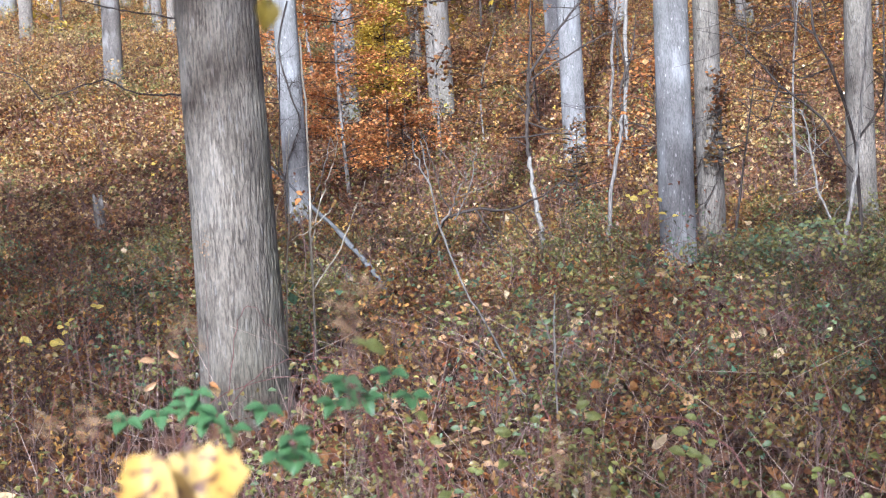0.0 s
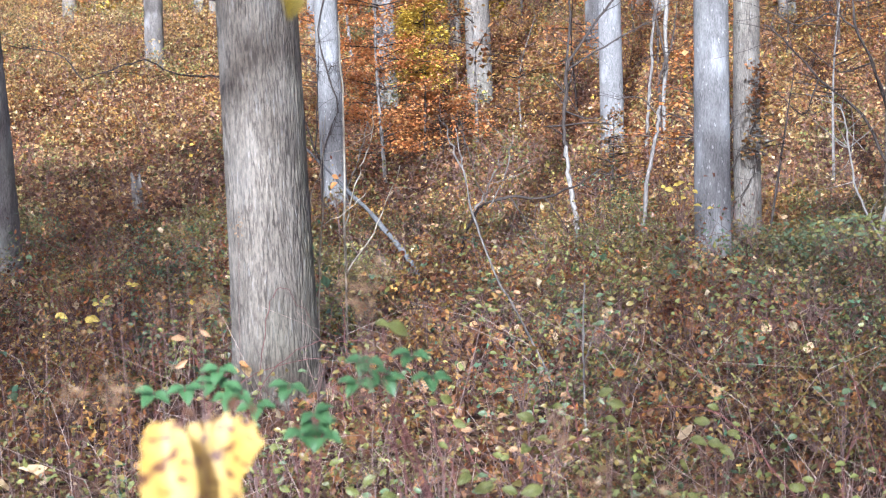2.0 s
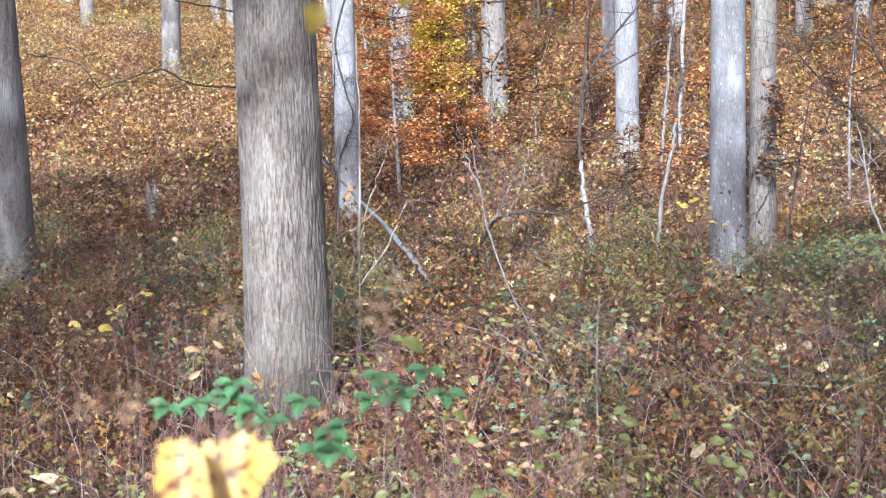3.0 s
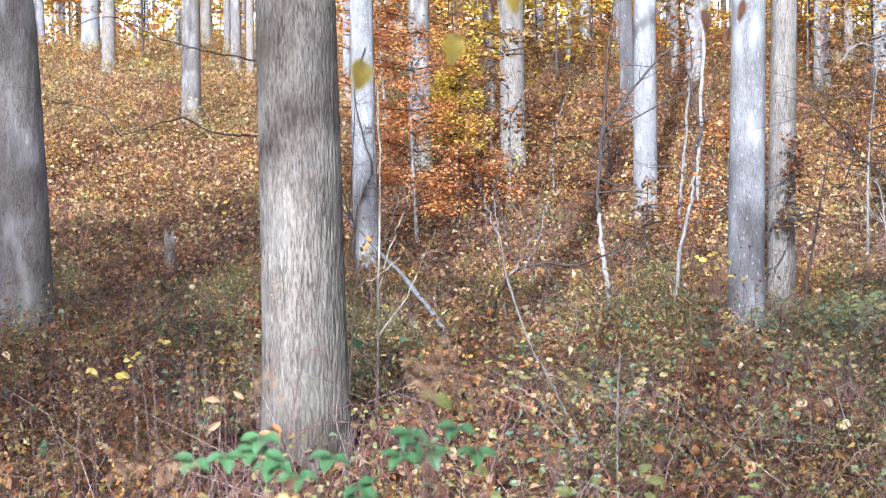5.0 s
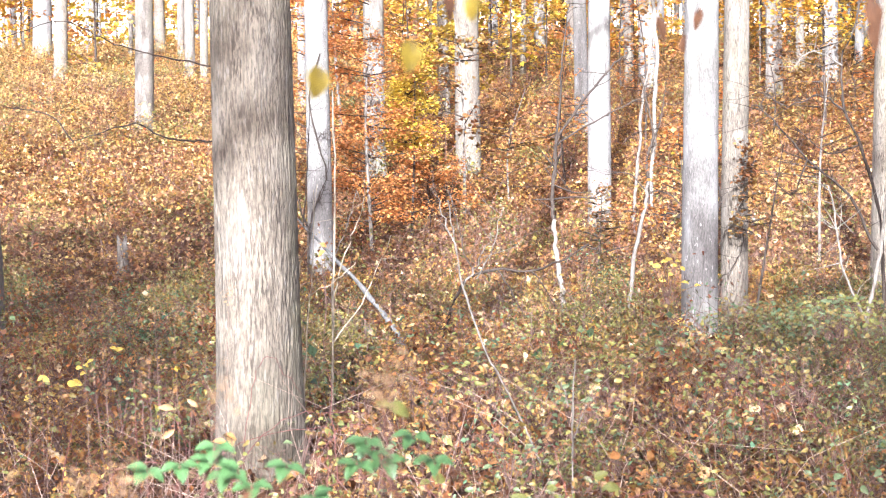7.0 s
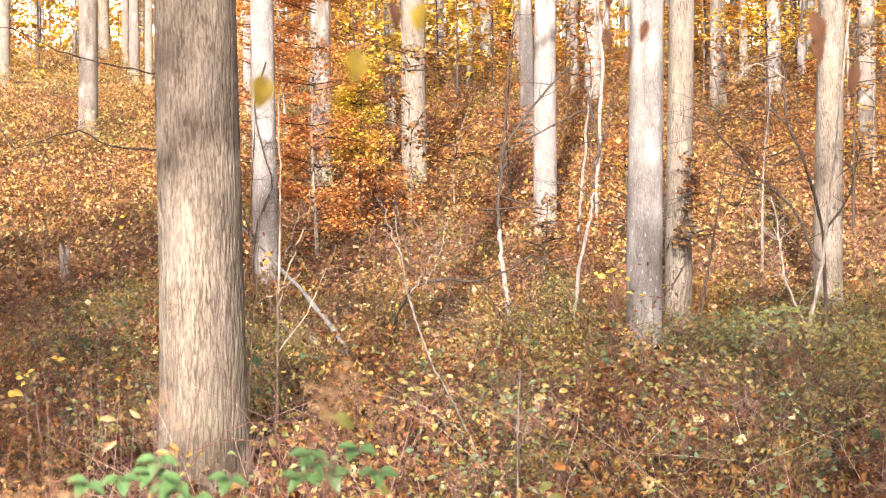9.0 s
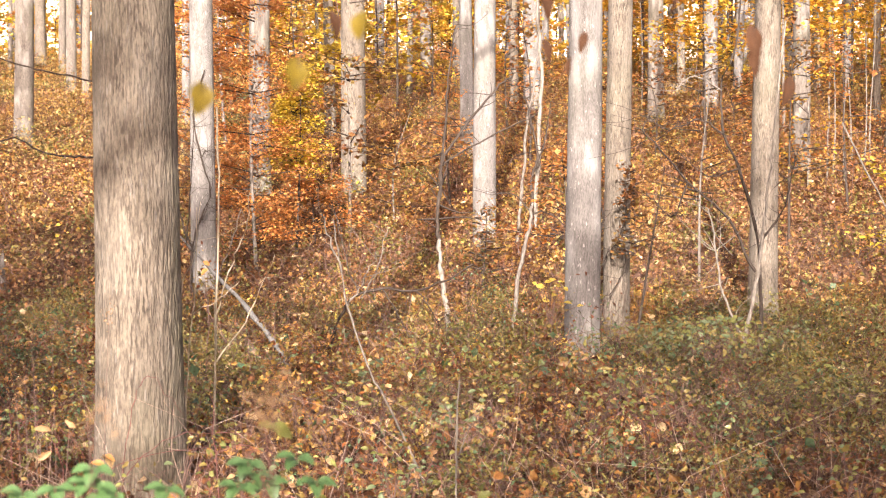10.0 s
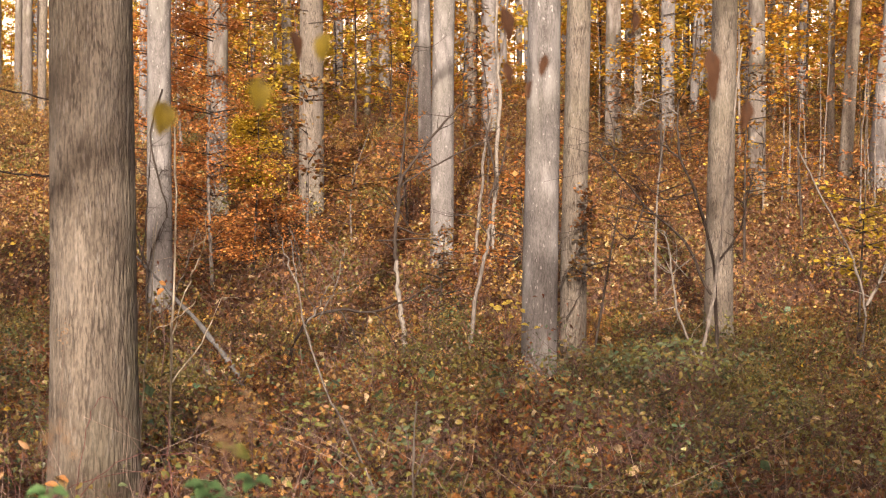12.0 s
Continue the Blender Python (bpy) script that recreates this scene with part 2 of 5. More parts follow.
def empty(name, x, y, z, label, category, group=""):
    ob = new(name)
    ob.location = (x, y, z)
    ob.empty_display_size = 0.2
    return tagged(ob, label, category, group)


def vnoise(x, y, scale, seed):
    """Smooth value noise in 0..1 over the plan."""
    grid = np.random.default_rng(seed).random((64, 64))
    u, v = np.asarray(x) / scale + 400.0, np.asarray(y) / scale + 400.0
    i, j = np.floor(u).astype(int), np.floor(v).astype(int)
    a, b = u - i, v - j
    a, b = a * a * (3 - 2 * a), b * b * (3 - 2 * b)
    g = lambda p, q: grid[p % 64, q % 64]
    return (g(i, j) * (1 - a) + g(i + 1, j) * a) * (1 - b) + (g(i, j + 1) * (1 - a) + g(i + 1, j + 1) * a) * b


def ground_z(x, y):
    """Height of the ground: a shallow valley, then a slope up to a level ridge."""
    x, y = np.asarray(x, float), np.asarray(y, float)
    rise = 0.175 * 1.6 * np.logaddexp(0, (y - 18.5) / 1.6) - 0.175 * 6 * np.logaddexp(0, (y - 66) / 6)
    dip = -0.30 / (1 + np.exp(-np.clip((y - 11.5) / 1.2, -60, 60)))
    bumps = 0.10 * (vnoise(x, y, 2.3, 1) - 0.5) + 0.25 * (vnoise(x, y, 9.0, 2) - 0.5) * np.clip((y - 18) / 10, 0, 1)
    tufts = 0.13 * (vnoise(x, y, 0.75, 5) - 0.5) * np.clip((y - 3) / 4, 0, 1) * np.clip((70 - y) / 10, 0, 1)
    return rise + dip + bumps + tufts


def tube(points, radii, sides=6, wobble=0.0):
    """Vertices and quads of a tube along points."""
    p = np.asarray(points, float)
    r = np.asarray(radii, float)
    d = np.gradient(p, axis=0)
    d /= np.linalg.norm(d, axis=1)[:, None] + 1e-9
    ref = np.where(np.abs(d[:, 2:3]) > 0.9, np.array([[1.0, 0, 0]]), np.array([[0, 0, 1.0]]))
    u = np.cross(d, ref)
    u /= np.linalg.norm(u, axis=1)[:, None] + 1e-9
    v = np.cross(d, u)
    ang = np.arange(sides) * 2 * math.pi / sides
    rr = r[:, None] * (1 + wobble * (rng.random((len(p), sides)) - 0.5))
    verts = p[:, None, :] + rr[..., None] * (np.cos(ang)[None, :, None] * u[:, None, :] + np.sin(ang)[None, :, None] * v[:, None, :])
    i, j = np.meshgrid(np.arange(len(p) - 1), np.arange(sides), indexing="ij")
    a, b = i * sides + j, i * sides + (j + 1) % sides
    return verts.reshape(-1, 3), np.stack([a, b, b + sides, a + sides], -1).reshape(-1, 4)


def joined(pieces):
    """One set of vertices and faces from several."""
    vs, fs, n = [], [], 0
    for v, f in pieces:
        vs.append(v)
        fs.append(f + n)
        n += len(v)
    return np.concatenate(vs), np.concatenate(fs)


def smooth_line(points, steps):
    """Points on a smooth curve through the given ones."""
    p = np.asarray(points, float)
    q = np.vstack([2 * p[0] - p[1], p, 2 * p[-1] - p[-2]])
    out = []
    for i in range(1, len(q) - 2):
        for t in np.arange(steps) / steps:
            a, b, c, d = q[i - 1:i + 3]
            out.append(0.5 * (2 * b + (c - a) * t + (2 * a - 5 * b + 4 * c - d) * t * t + (3 * b - a - 3 * c + d) * t ** 3))
    return np.array(out + [p[-1]])


LEAF = np.array([(0, 0, 0), (0.27, 0.32, 0.07), (0.2, 0.72, 0.03), (0, 1, -0.08), (-0.2, 0.72, 0.03), (-0.27, 0.32, 0.07)])
LEAF_FACES = np.array([(0, 1, 2, 3), (0, 3, 4, 5)])
CURL = np.array([(-0.10, 0, 0.05), (0.10, 0, 0.05), (-0.34, 0.36, 0.16), (0.36, 0.32, 0.14), (-0.30, 0.70, 0.10), (0.27, 0.74, 0.13), (-0.07, 1.0, -0.14), (0.06, 1.0, -0.12)])
CURL_FACES = np.array([(0, 1, 3, 2), (2, 3, 5, 4), (4, 5, 7, 6)])
KITE = np.array([(0, 0, 0), (0.33, 0.5, 0.09), (0, 1, -0.05), (-0.33, 0.5, 0.09)])
KITE_FACES = np.array([(0, 1, 2), (0, 2, 3)])


def leaves(at, size, yaw, pitch, roll, shape=LEAF, faces=LEAF_FACES, fat=1.0):
    """Many leaves: their foot at each point, pointing along yaw, raised by pitch, turned by roll."""
    n, k = len(at), len(shape)
    loc = (shape[None] + rng.normal(0, 0.11, (n, k, 3)) * (np.arange(k) > 0)[None, :, None]) * np.asarray(size).reshape(-1, 1, 1) * np.array([fat, 1, 1])
    cr, sr = np.cos(roll)[:, None], np.sin(roll)[:, None]
    x, z = loc[..., 0] * cr + loc[..., 2] * sr, -loc[..., 0] * sr + loc[..., 2] * cr
    cp, sp = np.cos(pitch)[:, None], np.sin(pitch)[:, None]
    y, z = loc[..., 1] * cp - z * sp, loc[..., 1] * sp + z * cp
    cy, sy = np.cos(yaw)[:, None], np.sin(yaw)[:, None]
    v = np.stack([x * cy - y * sy, x * sy + y * cy, z], -1) + at[:, None, :]
    f = (np.arange(n) * k)[:, None, None] + faces[None]
    return v.reshape(-1, 3), f.reshape(-1, faces.shape[1])


def turned(n, pitch_mean=0.0, pitch_spread=0.6, roll_spread=0.6):
    return rng.random(n) * 2 * math.pi, rng.normal(pitch_mean, pitch_spread, n), rng.normal(0, roll_spread, n)


# ---- ground ----
def spaced(near, lo, hi, step, far):
    out = list(np.arange(lo, hi + 1e-6, step))
    a, b, s = lo, hi, step
    while b < far:
        s *= 1.5
        a, b = a - s, b + s
        out = [a] + out + [b]
    return np.array(out)


gx, gy = spaced(0, -26, 26, 0.25, 1500), spaced(0, -14, 84, 0.25, 1500)
GX, GY = np.meshgrid(gx, gy, indexing="ij")
GZ = ground_z(GX, GY)
i, j = np.meshgrid(np.arange(len(gx) - 1), np.arange(len(gy) - 1), indexing="ij")
k = i * len(gy) + j
ground = new("ground", mesh_np("ground", np.stack([GX, GY, GZ], -1).reshape(-1, 3),
                               np.stack([k, k + len(gy), k + len(gy) + 1, k + 1], -1).reshape(-1, 4), SOIL, True))
tagged(ground, "forest floor of dark mould under fallen leaves", "ground", kind="structure")


# ---- trees ----
def trunk_mesh(dia, height, sides, rings, mat, lean, seed, ridges=0.0, flare=0.07):
    """A tapered, slightly wandering trunk with a root flare; ridges: depth of the bark's furrows."""
    r = np.random.default_rng(seed)
    s = np.linspace(0, 1, rings) ** 2.1
    z = s * (height + 0.4) - 0.4
    up = np.clip(z, 0, None)
    radius = dia / 2 * (1.0 - 0.55 * (up / height)) * (1 + flare * np.exp(-up / 0.2))
    amp, ph = 0.005 * height / 3, r.random(4) * 6.3
    cx = up * math.tan(radians(lean)) + amp * (np.sin(up * 0.45 + ph[0]) - math.sin(ph[0])) * np.clip(up / 4, 0, 1)
    cy = amp * (np.sin(up * 0.4 + ph[1]) - math.sin(ph[1])) * np.clip(up / 4, 0, 1)
    ang = np.arange(sides) * 2 * math.pi / sides
    lobes = 1 + np.exp(-up / 0.3)[:, None] * 0.10 * np.sin(4 * ang + ph[2])[None] + 0.025 * np.sin(3 * ang[None] + ph[3] + up[:, None] * 0.3)
    R = radius[:, None] * lobes
    if ridges:
        relief = np.empty_like(R)
        for a in range(rings):
            for b in range(sides):
                c, d = math.cos(ang[b]) * dia * 17, math.sin(ang[b]) * dia * 17
                w = noise.noise((c * 0.7, d * 0.7, z[a] * 7.0)) * 1.3
                n1 = noise.noise((c * 3.4 + w, d * 3.4 + w, z[a] * 9.0))
                n2 = noise.noise((c * 3.1, d * 3.1 + w, z[a] * 20.0))
                relief[a, b] = max(-0.7, min(0.5, 1.5 * n1)) + 0.3 * n2
        R = R + ridges * relief
    v = np.stack([cx[:, None] + R * np.cos(ang), cy[:, None] + R * np.sin(ang), np.repeat(z[:, None], sides, 1)], -1)
    a, b = np.meshgrid(np.arange(rings - 1), np.arange(sides), indexing="ij")
    p, q = a * sides + b, a * sides + (b + 1) % sides
    return mesh_np("trunk", v.reshape(-1, 3), np.stack([p, q, q + sides, p + sides], -1).reshape(-1, 4), mat, True), cx[-1], cy[-1]


def limb_mesh(seed):
    r = np.random.default_rng(seed)
    length = 3.0 + 1.5 * r.random()
    pieces = []
    main = np.array([(0, 0, 0), (length * 0.35, 0.15, 0.9), (length * 0.7, -0.1, 1.6), (length, 0.2, 2.6)])
    line = smooth_line(main, 4)
    pieces.append(tube(line, np.linspace(0.075, 0.015, len(line)), 6))
    for _ in range(7):
        k = r.integers(4, len(line) - 1)
        e = line[k] + r.normal(0, 1, 3) * (0.8, 1.0, 0.5) + (0.4, 0, 0.5)
        l2 = smooth_line([line[k], (line[k] + e) / 2 + r.normal(0, 0.12, 3), e], 3)
        pieces.append(tube(l2, np.linspace(0.025, 0.006, len(l2)), 4))
    v, f = joined(pieces)
    return mesh_np("limb", v, f, BARK_DARK, True)


def crown_mesh(seed, mat, clumps=11):
    r = np.random.default_rng(seed)
    pts = []
    for _ in range(clumps):
        c = r.normal(0, 1, 3) * (1.7, 1.7, 2.6)
        pts.append(c + r.normal(0, 1, (26, 3)) * (0.55, 0.55, 0.28))
    at = np.concatenate(pts)
    n = len(at)
    v, f = leaves(at, 0.10 + 0.10 * r.random(n), r.random(n) * 6.3, r.normal(-0.3, 0.6, n), r.normal(0, 0.7, n), KITE, KITE_FACES, 1.3)
    return mesh_np("crown", v, f, mat)


BOUGHS = [limb_mesh(s) for s in range(4)]
# denser crowns for the unseen trees behind the path, to block more sun
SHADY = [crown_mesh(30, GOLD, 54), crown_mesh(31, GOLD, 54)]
CROWNS = [crown_mesh(20, GOLD), crown_mesh(21, GOLD), crown_mesh(22, ORANGE), crown_mesh(23, GOLD)]
SPOTS = []


def tree(x, y, dia, lean, mat, label, sides=14, rings=26, height=19.0, ridges=0.0, seed=0, group="forest trees", limbs=4, leafy=None):
    z = float(ground_z(x, y))
    root = empty("tree", x, y, z, label, "tree", group)
    me, tx, ty = trunk_mesh(dia, height, sides, rings, mat, lean, seed, ridges)
    part("trunk", me, root)
    r = np.random.default_rng(seed + 500)
    for i in range(limbs):
        hh = height * (0.62 + 0.36 * i / limbs)
        limb = part("limb", BOUGHS[(seed + i) % 4], root)
        limb.matrix_basis = pose(hh * math.tan(radians(lean)), 0, hh, 0, 0, float(r.random() * 360)) @ Matrix.Scale(0.7 + 0.5 * (1 - i / limbs), 4)
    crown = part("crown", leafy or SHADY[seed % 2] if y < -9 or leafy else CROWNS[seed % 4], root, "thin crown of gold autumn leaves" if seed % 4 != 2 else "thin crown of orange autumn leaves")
    crown.matrix_basis = pose(tx, ty, height * 0.93, 0, 0, float(r.random() * 360))
    SPOTS.append((x, y))
    return root


RIDGED_LABEL = "tall forest tree with grey-brown ridged bark"
GREY_LABEL = "tall slender tree with pale grey smooth bark"
tree(-1.17, 7.82, 0.44, -0.2, BARK_BIG, "thick tree trunk with deeply furrowed tan-grey bark", 220, 440, 20, 0.006, 1)
tree(-5.33, 15.47, 0.56, -0.8, BARK_DARK, "old tree trunk with mossy dark furrowed bark", 72, 200, 20, 0.012, 2)
tree(2.19, 14.98, 0.37, 0.3, BARK_GREY, "grey tree trunk with pale lichen flecks", 64, 200, 19, 0.004, 3)
tree(2.85, 16.74, 0.31, -0.2, BARK_RIDGED, "slim brown trunk close behind a grey one", 48, 140, 18, 0.005, 4)
tree(4.99, 18.34, 0.36, 0.0, BARK_RIDGED, RIDGED_LABEL, 48, 140, 19, 0.006, 5)
tree(-2.26, 20.68, 0.36, 0.2, BARK_GREY, GREY_LABEL, 40, 110, 18, 0.004, 6)
tree(1.93, 23.92, 0.39, 0.1, BARK_GREY, GREY_LABEL, 40, 100, 19, 0.005, 7)
for n, (x, y, dia, lean) in enumerate([
        (-0.22, 28.76, 0.51, -0.9), (2.31, 33.18, 0.32, -0.8), (9.49, 31.54, 0.40, 0.1), (12.48, 34.24, 0.33, 2.4), (12.41, 32.08, 0.43, 3.6),
        (7.97, 39.82, 0.46, -0.6), (10.02, 45.94, 0.28, -1.2), (10.17, 42.74, 0.46, -0.6), (2.25, 53.8, 0.42, 0), (4.55, 44.46, 0.29, -0.4),
        (4.85, 42.2, 0.54, -0.5), (-2.02, 28.56, 0.44, -0.8), (-0.85, 36.24, 0.28, -0.2), (-4.66, 38.7, 0.24, -0.1), (-8.11, 35.34, 0.48, 2.0),
        (-13.18, 45.98, 0.44, 1.4), (-16.41, 54.88, 0.74, 1.4), (-9.24, 46.82, 0.34, 0.1), (-8.29, 44.18, 0.26, 0.2), (0.53, 52.02, 0.36, -0.3),
        (3.23, 51.2, 0.28, -0.4), (13.87, 39.1, 0.21, -0.8), (-15.15, 56.5, 0.15, 1.3), (-12.93, 54.3, 0.17, 1.2), (15.15, 48.48, 0.30, -0.8), (-0.54, 53.24, 0.33, -0.3)]):
    tree(x, y, dia, lean, (BARK_RIDGED, BARK_GREY, BARK_DARK)[(n * 7) % 3], (RIDGED_LABEL, GREY_LABEL, "forest tree with dark rough bark")[(n * 7) % 3], seed=10 + n)

# the woods go on behind the path, up the slope and to the sides
# unseen trees behind, added where their crowns shade the valley floor
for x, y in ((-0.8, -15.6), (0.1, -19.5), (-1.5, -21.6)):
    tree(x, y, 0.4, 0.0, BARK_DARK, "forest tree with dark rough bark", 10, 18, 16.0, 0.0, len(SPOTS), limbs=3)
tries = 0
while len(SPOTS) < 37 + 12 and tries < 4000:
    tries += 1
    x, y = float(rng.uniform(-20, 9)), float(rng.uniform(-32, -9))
    # an open lane lets the sun reach the thick trunk
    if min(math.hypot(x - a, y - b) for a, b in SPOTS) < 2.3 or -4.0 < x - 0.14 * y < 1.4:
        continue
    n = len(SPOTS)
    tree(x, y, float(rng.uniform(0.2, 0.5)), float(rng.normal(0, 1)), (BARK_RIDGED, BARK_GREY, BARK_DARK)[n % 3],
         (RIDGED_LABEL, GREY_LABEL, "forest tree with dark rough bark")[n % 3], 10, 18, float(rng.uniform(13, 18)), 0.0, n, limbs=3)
tries = 0
while len(SPOTS) < 205 and tries < 6000:
    tries += 1
    x, y = float(rng.uniform(-34, 34)), float(rng.uniform(-26, 92))
    ahead = y > 1 and -0.36 * y - 1.5 < x < 0.46 * y + 1.5
    if ahead and y < 47:
        continue
    if y > 60 and abs(x) > 0.5 * y:
        continue
    if -32 < y < 4 and -20 < x < 9:
        continue
    if min(math.hypot(x - a, y - b) for a, b in SPOTS) < (2.0 if y > 47 else 2.5 if y < -11 else 4.5):
        continue
    n = len(SPOTS)
    tree(x, y, float(rng.uniform(0.16, 0.5)), float(rng.normal(0, 1)), (BARK_RIDGED, BARK_GREY, BARK_DARK)[n % 3],
         (RIDGED_LABEL, GREY_LABEL, "forest tree with dark rough bark")[n % 3], 10, 18, float(rng.uniform(15, 21)), 0.0, n, limbs=3)


# unseen trees added beside and behind the path so their crowns dapple the slope
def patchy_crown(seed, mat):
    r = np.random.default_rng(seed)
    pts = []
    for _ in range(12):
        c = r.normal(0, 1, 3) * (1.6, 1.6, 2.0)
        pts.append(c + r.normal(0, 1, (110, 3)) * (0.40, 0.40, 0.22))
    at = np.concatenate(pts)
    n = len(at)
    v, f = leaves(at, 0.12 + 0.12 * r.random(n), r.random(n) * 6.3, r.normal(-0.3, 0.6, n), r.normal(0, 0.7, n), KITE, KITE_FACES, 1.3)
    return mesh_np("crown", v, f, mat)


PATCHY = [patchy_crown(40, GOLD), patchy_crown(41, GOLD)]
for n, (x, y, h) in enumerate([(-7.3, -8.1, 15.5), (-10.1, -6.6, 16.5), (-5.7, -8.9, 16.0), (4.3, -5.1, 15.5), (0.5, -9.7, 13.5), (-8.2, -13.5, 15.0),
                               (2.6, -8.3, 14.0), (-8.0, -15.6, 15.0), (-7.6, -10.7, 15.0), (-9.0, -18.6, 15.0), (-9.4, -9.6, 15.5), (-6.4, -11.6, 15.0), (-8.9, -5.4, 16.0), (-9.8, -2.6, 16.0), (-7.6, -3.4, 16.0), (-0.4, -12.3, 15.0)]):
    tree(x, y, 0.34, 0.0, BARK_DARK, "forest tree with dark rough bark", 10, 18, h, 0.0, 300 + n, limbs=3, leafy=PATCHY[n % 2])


# ---- young trees, saplings and dead stems ----
def stem(name, points, r0, r1, mat, label, category, branches=(), twigs=0, seed=0, down=True, crooked=0.35):
    """A thin stem through points, its foot set into the ground, with branches and fine twigs as parts."""
    pts = [np.array(p, float) for p in points]
    if down:
        foot = pts[0] + (pts[0] - pts[1]) * 0.15
        gz = float(ground_z(foot[0], foot[1]))
        if pts[0][2] > gz - 0.02:
            pts.insert(0, np.array([foot[0], foot[1], gz - 0.08]))
    base = pts[0].copy()
    root = empty(name, *base, label, category, "saplings and stems")
    r = np.random.default_rng(seed)
    line = smooth_line([p - base for p in pts], 5)
    line[1:] += r.normal(0, r0 * crooked, (len(line) - 1, 3))
    rad = np.linspace(r0, r1, len(line)) * (1 + 0.15 * r.normal(0, 1, len(line)))
    v, f = tube(line, rad, 8, 0.2)
    part("stem", mesh_np("stem", v, f, mat, True), root)
    for bp, b0, b1, bm in branches:
        bl = smooth_line([np.array(p) - base for p in bp], 5)
        bl[1:] += r.normal(0, 0.005 + b0 * 0.2, (len(bl) - 1, 3)) * (1, 0.6, 1)
        bv, bf = tube(bl, np.linspace(b0, b1, len(bl)), 6, 0.12)
        bough = part("branch", mesh_np("branch", bv, bf, bm, True), root)
        if twigs:
            pieces = []
            for _ in range(twigs):
                k = r.integers(2, len(bl))
                e = bl[k] + r.normal(0, 1, 3) * (0.22, 0.12, 0.16) + (0, 0, 0.08)
                tl = smooth_line([bl[k], (bl[k] + e) / 2 + r.normal(0, 0.03, 3), e], 3)
                pieces.append(tube(tl, np.linspace(b1 * 0.7, b1 * 0.25, len(tl)), 4))
            tv, tf = joined(pieces)
            tagged(part("twig_spray", mesh_np("twig_spray", tv, tf, bm), bough), kind="stuff")
    return root, base


stem("leaning_pole", [(-0.725, 13.2, 0.05), (-1.118, 14.0, 0.44), (-1.48, 14.8, 0.70), (-1.98, 15.4, 1.14)],
     0.034, 0.012, LICHEN, "dead grey lichen-covered pole leaning over the ground", "dead branch",
     [([(-1.75, 15.1, 0.93), (-1.86, 15.4, 1.11), (-1.94, 15.4, 1.36), (-2.07, 15.4, 1.59)], 0.013, 0.006, DARK_TWIG), ([(-1.48, 14.8, 0.70), (-1.33, 14.8, 1.04), (-1.24, 14.8, 1.36)], 0.008, 0.004, DEAD),
      ([(-1.83, 15.2, 1.0), (-1.78, 15.2, 1.5), (-1.74, 15.2, 2.2)], 0.009, 0.004, DARK_TWIG)], 8, 1, crooked=0.08)
stem("cane", [(-0.88, 8.6, -0.08), (-0.87, 8.6, 0.41), (-0.86, 8.6, 0.90), (-0.84, 8.6, 1.54), (-0.85, 8.6, 2.02)], 0.0085, 0.005, STRAW,
     "thin upright pale cane beside a thick trunk", "cane",
     [([(-0.86, 8.6, 0.58), (-0.66, 8.5, 0.87), (-0.53, 8.45, 1.19)], 0.005, 0.002, STRAW), ([(-0.86, 8.6, 0.85), (-0.76, 8.5, 1.15), (-0.68, 8.45, 1.34), (-0.64, 8.4, 1.56)], 0.005, 0.002, STRAW)], 2, 2)
stem("bare_stem", [(-1.02, 8.35, -0.05), (-0.98, 8.3, 0.68), (-0.945, 8.3, 0.99), (-0.93, 8.3, 1.46)], 0.005, 0.002, STRAW, "thin pale bare stem beside a thick trunk", "bare stem",
     [([(-0.97, 8.3, 0.87), (-0.80, 8.3, 0.965), (-0.715, 8.3, 1.045)], 0.003, 0.0015, STRAW)], 2, 15)
stem("bare_stem", [(-1.06, 8.45, -0.05), (-1.04, 8.4, 0.75), (-1.013, 8.35, 1.06), (-0.957, 8.35, 1.18), (-0.915, 8.35, 1.49)], 0.004, 0.002, STRAW, "thin pale bare stem beside a thick trunk", "bare stem", seed=16)
stem("leaning_sapling", [(0.30, 7.3, 0.05), (0.11, 7.3, 0.48), (-0.01, 7.3, 0.72), (-0.10, 7.3, 1.0), (-0.15, 7.3, 1.27), (-0.17, 7.3, 1.42)], 0.0065, 0.003, DEAD,
     "thin grey bare stem leaning, forked at its top", "bare stem",
     [([(-0.10, 7.3, 1.0), (-0.02, 7.3, 1.13), (0.05, 7.3, 1.28)], 0.0055, 0.0025, DEAD), ([(-0.13, 7.3, 1.16), (-0.19, 7.3, 1.32), (-0.22, 7.3, 1.45)], 0.005, 0.0025, DEAD)], 4, 3)
stem("vine", [(2.64, 16.56, -0.15), (2.63, 16.55, 0.25), (2.59, 16.55, 0.78), (2.62, 16.56, 1.05), (2.66, 16.56, 1.18), (2.65, 16.57, 1.35)], 0.020, 0.012, DARK_TWIG, "dark twisted vine climbing a slim trunk", "vine",
     [([(2.62, 16.55, 1.05), (2.53, 16.53, 1.18), (2.50, 16.5, 1.30)], 0.012, 0.006, DARK_TWIG), ([(2.60, 16.55, 0.6), (2.72, 16.54, 0.85), (2.84, 16.55, 1.0), (2.95, 16.57, 1.3)], 0.009, 0.005, DARK_TWIG),
      ([(2.63, 16.55, 0.3), (2.80, 16.54, 0.45), (2.92, 16.56, 0.75), (2.88, 16.56, 1.1)], 0.008, 0.004, DARK_TWIG)], 14, 17)
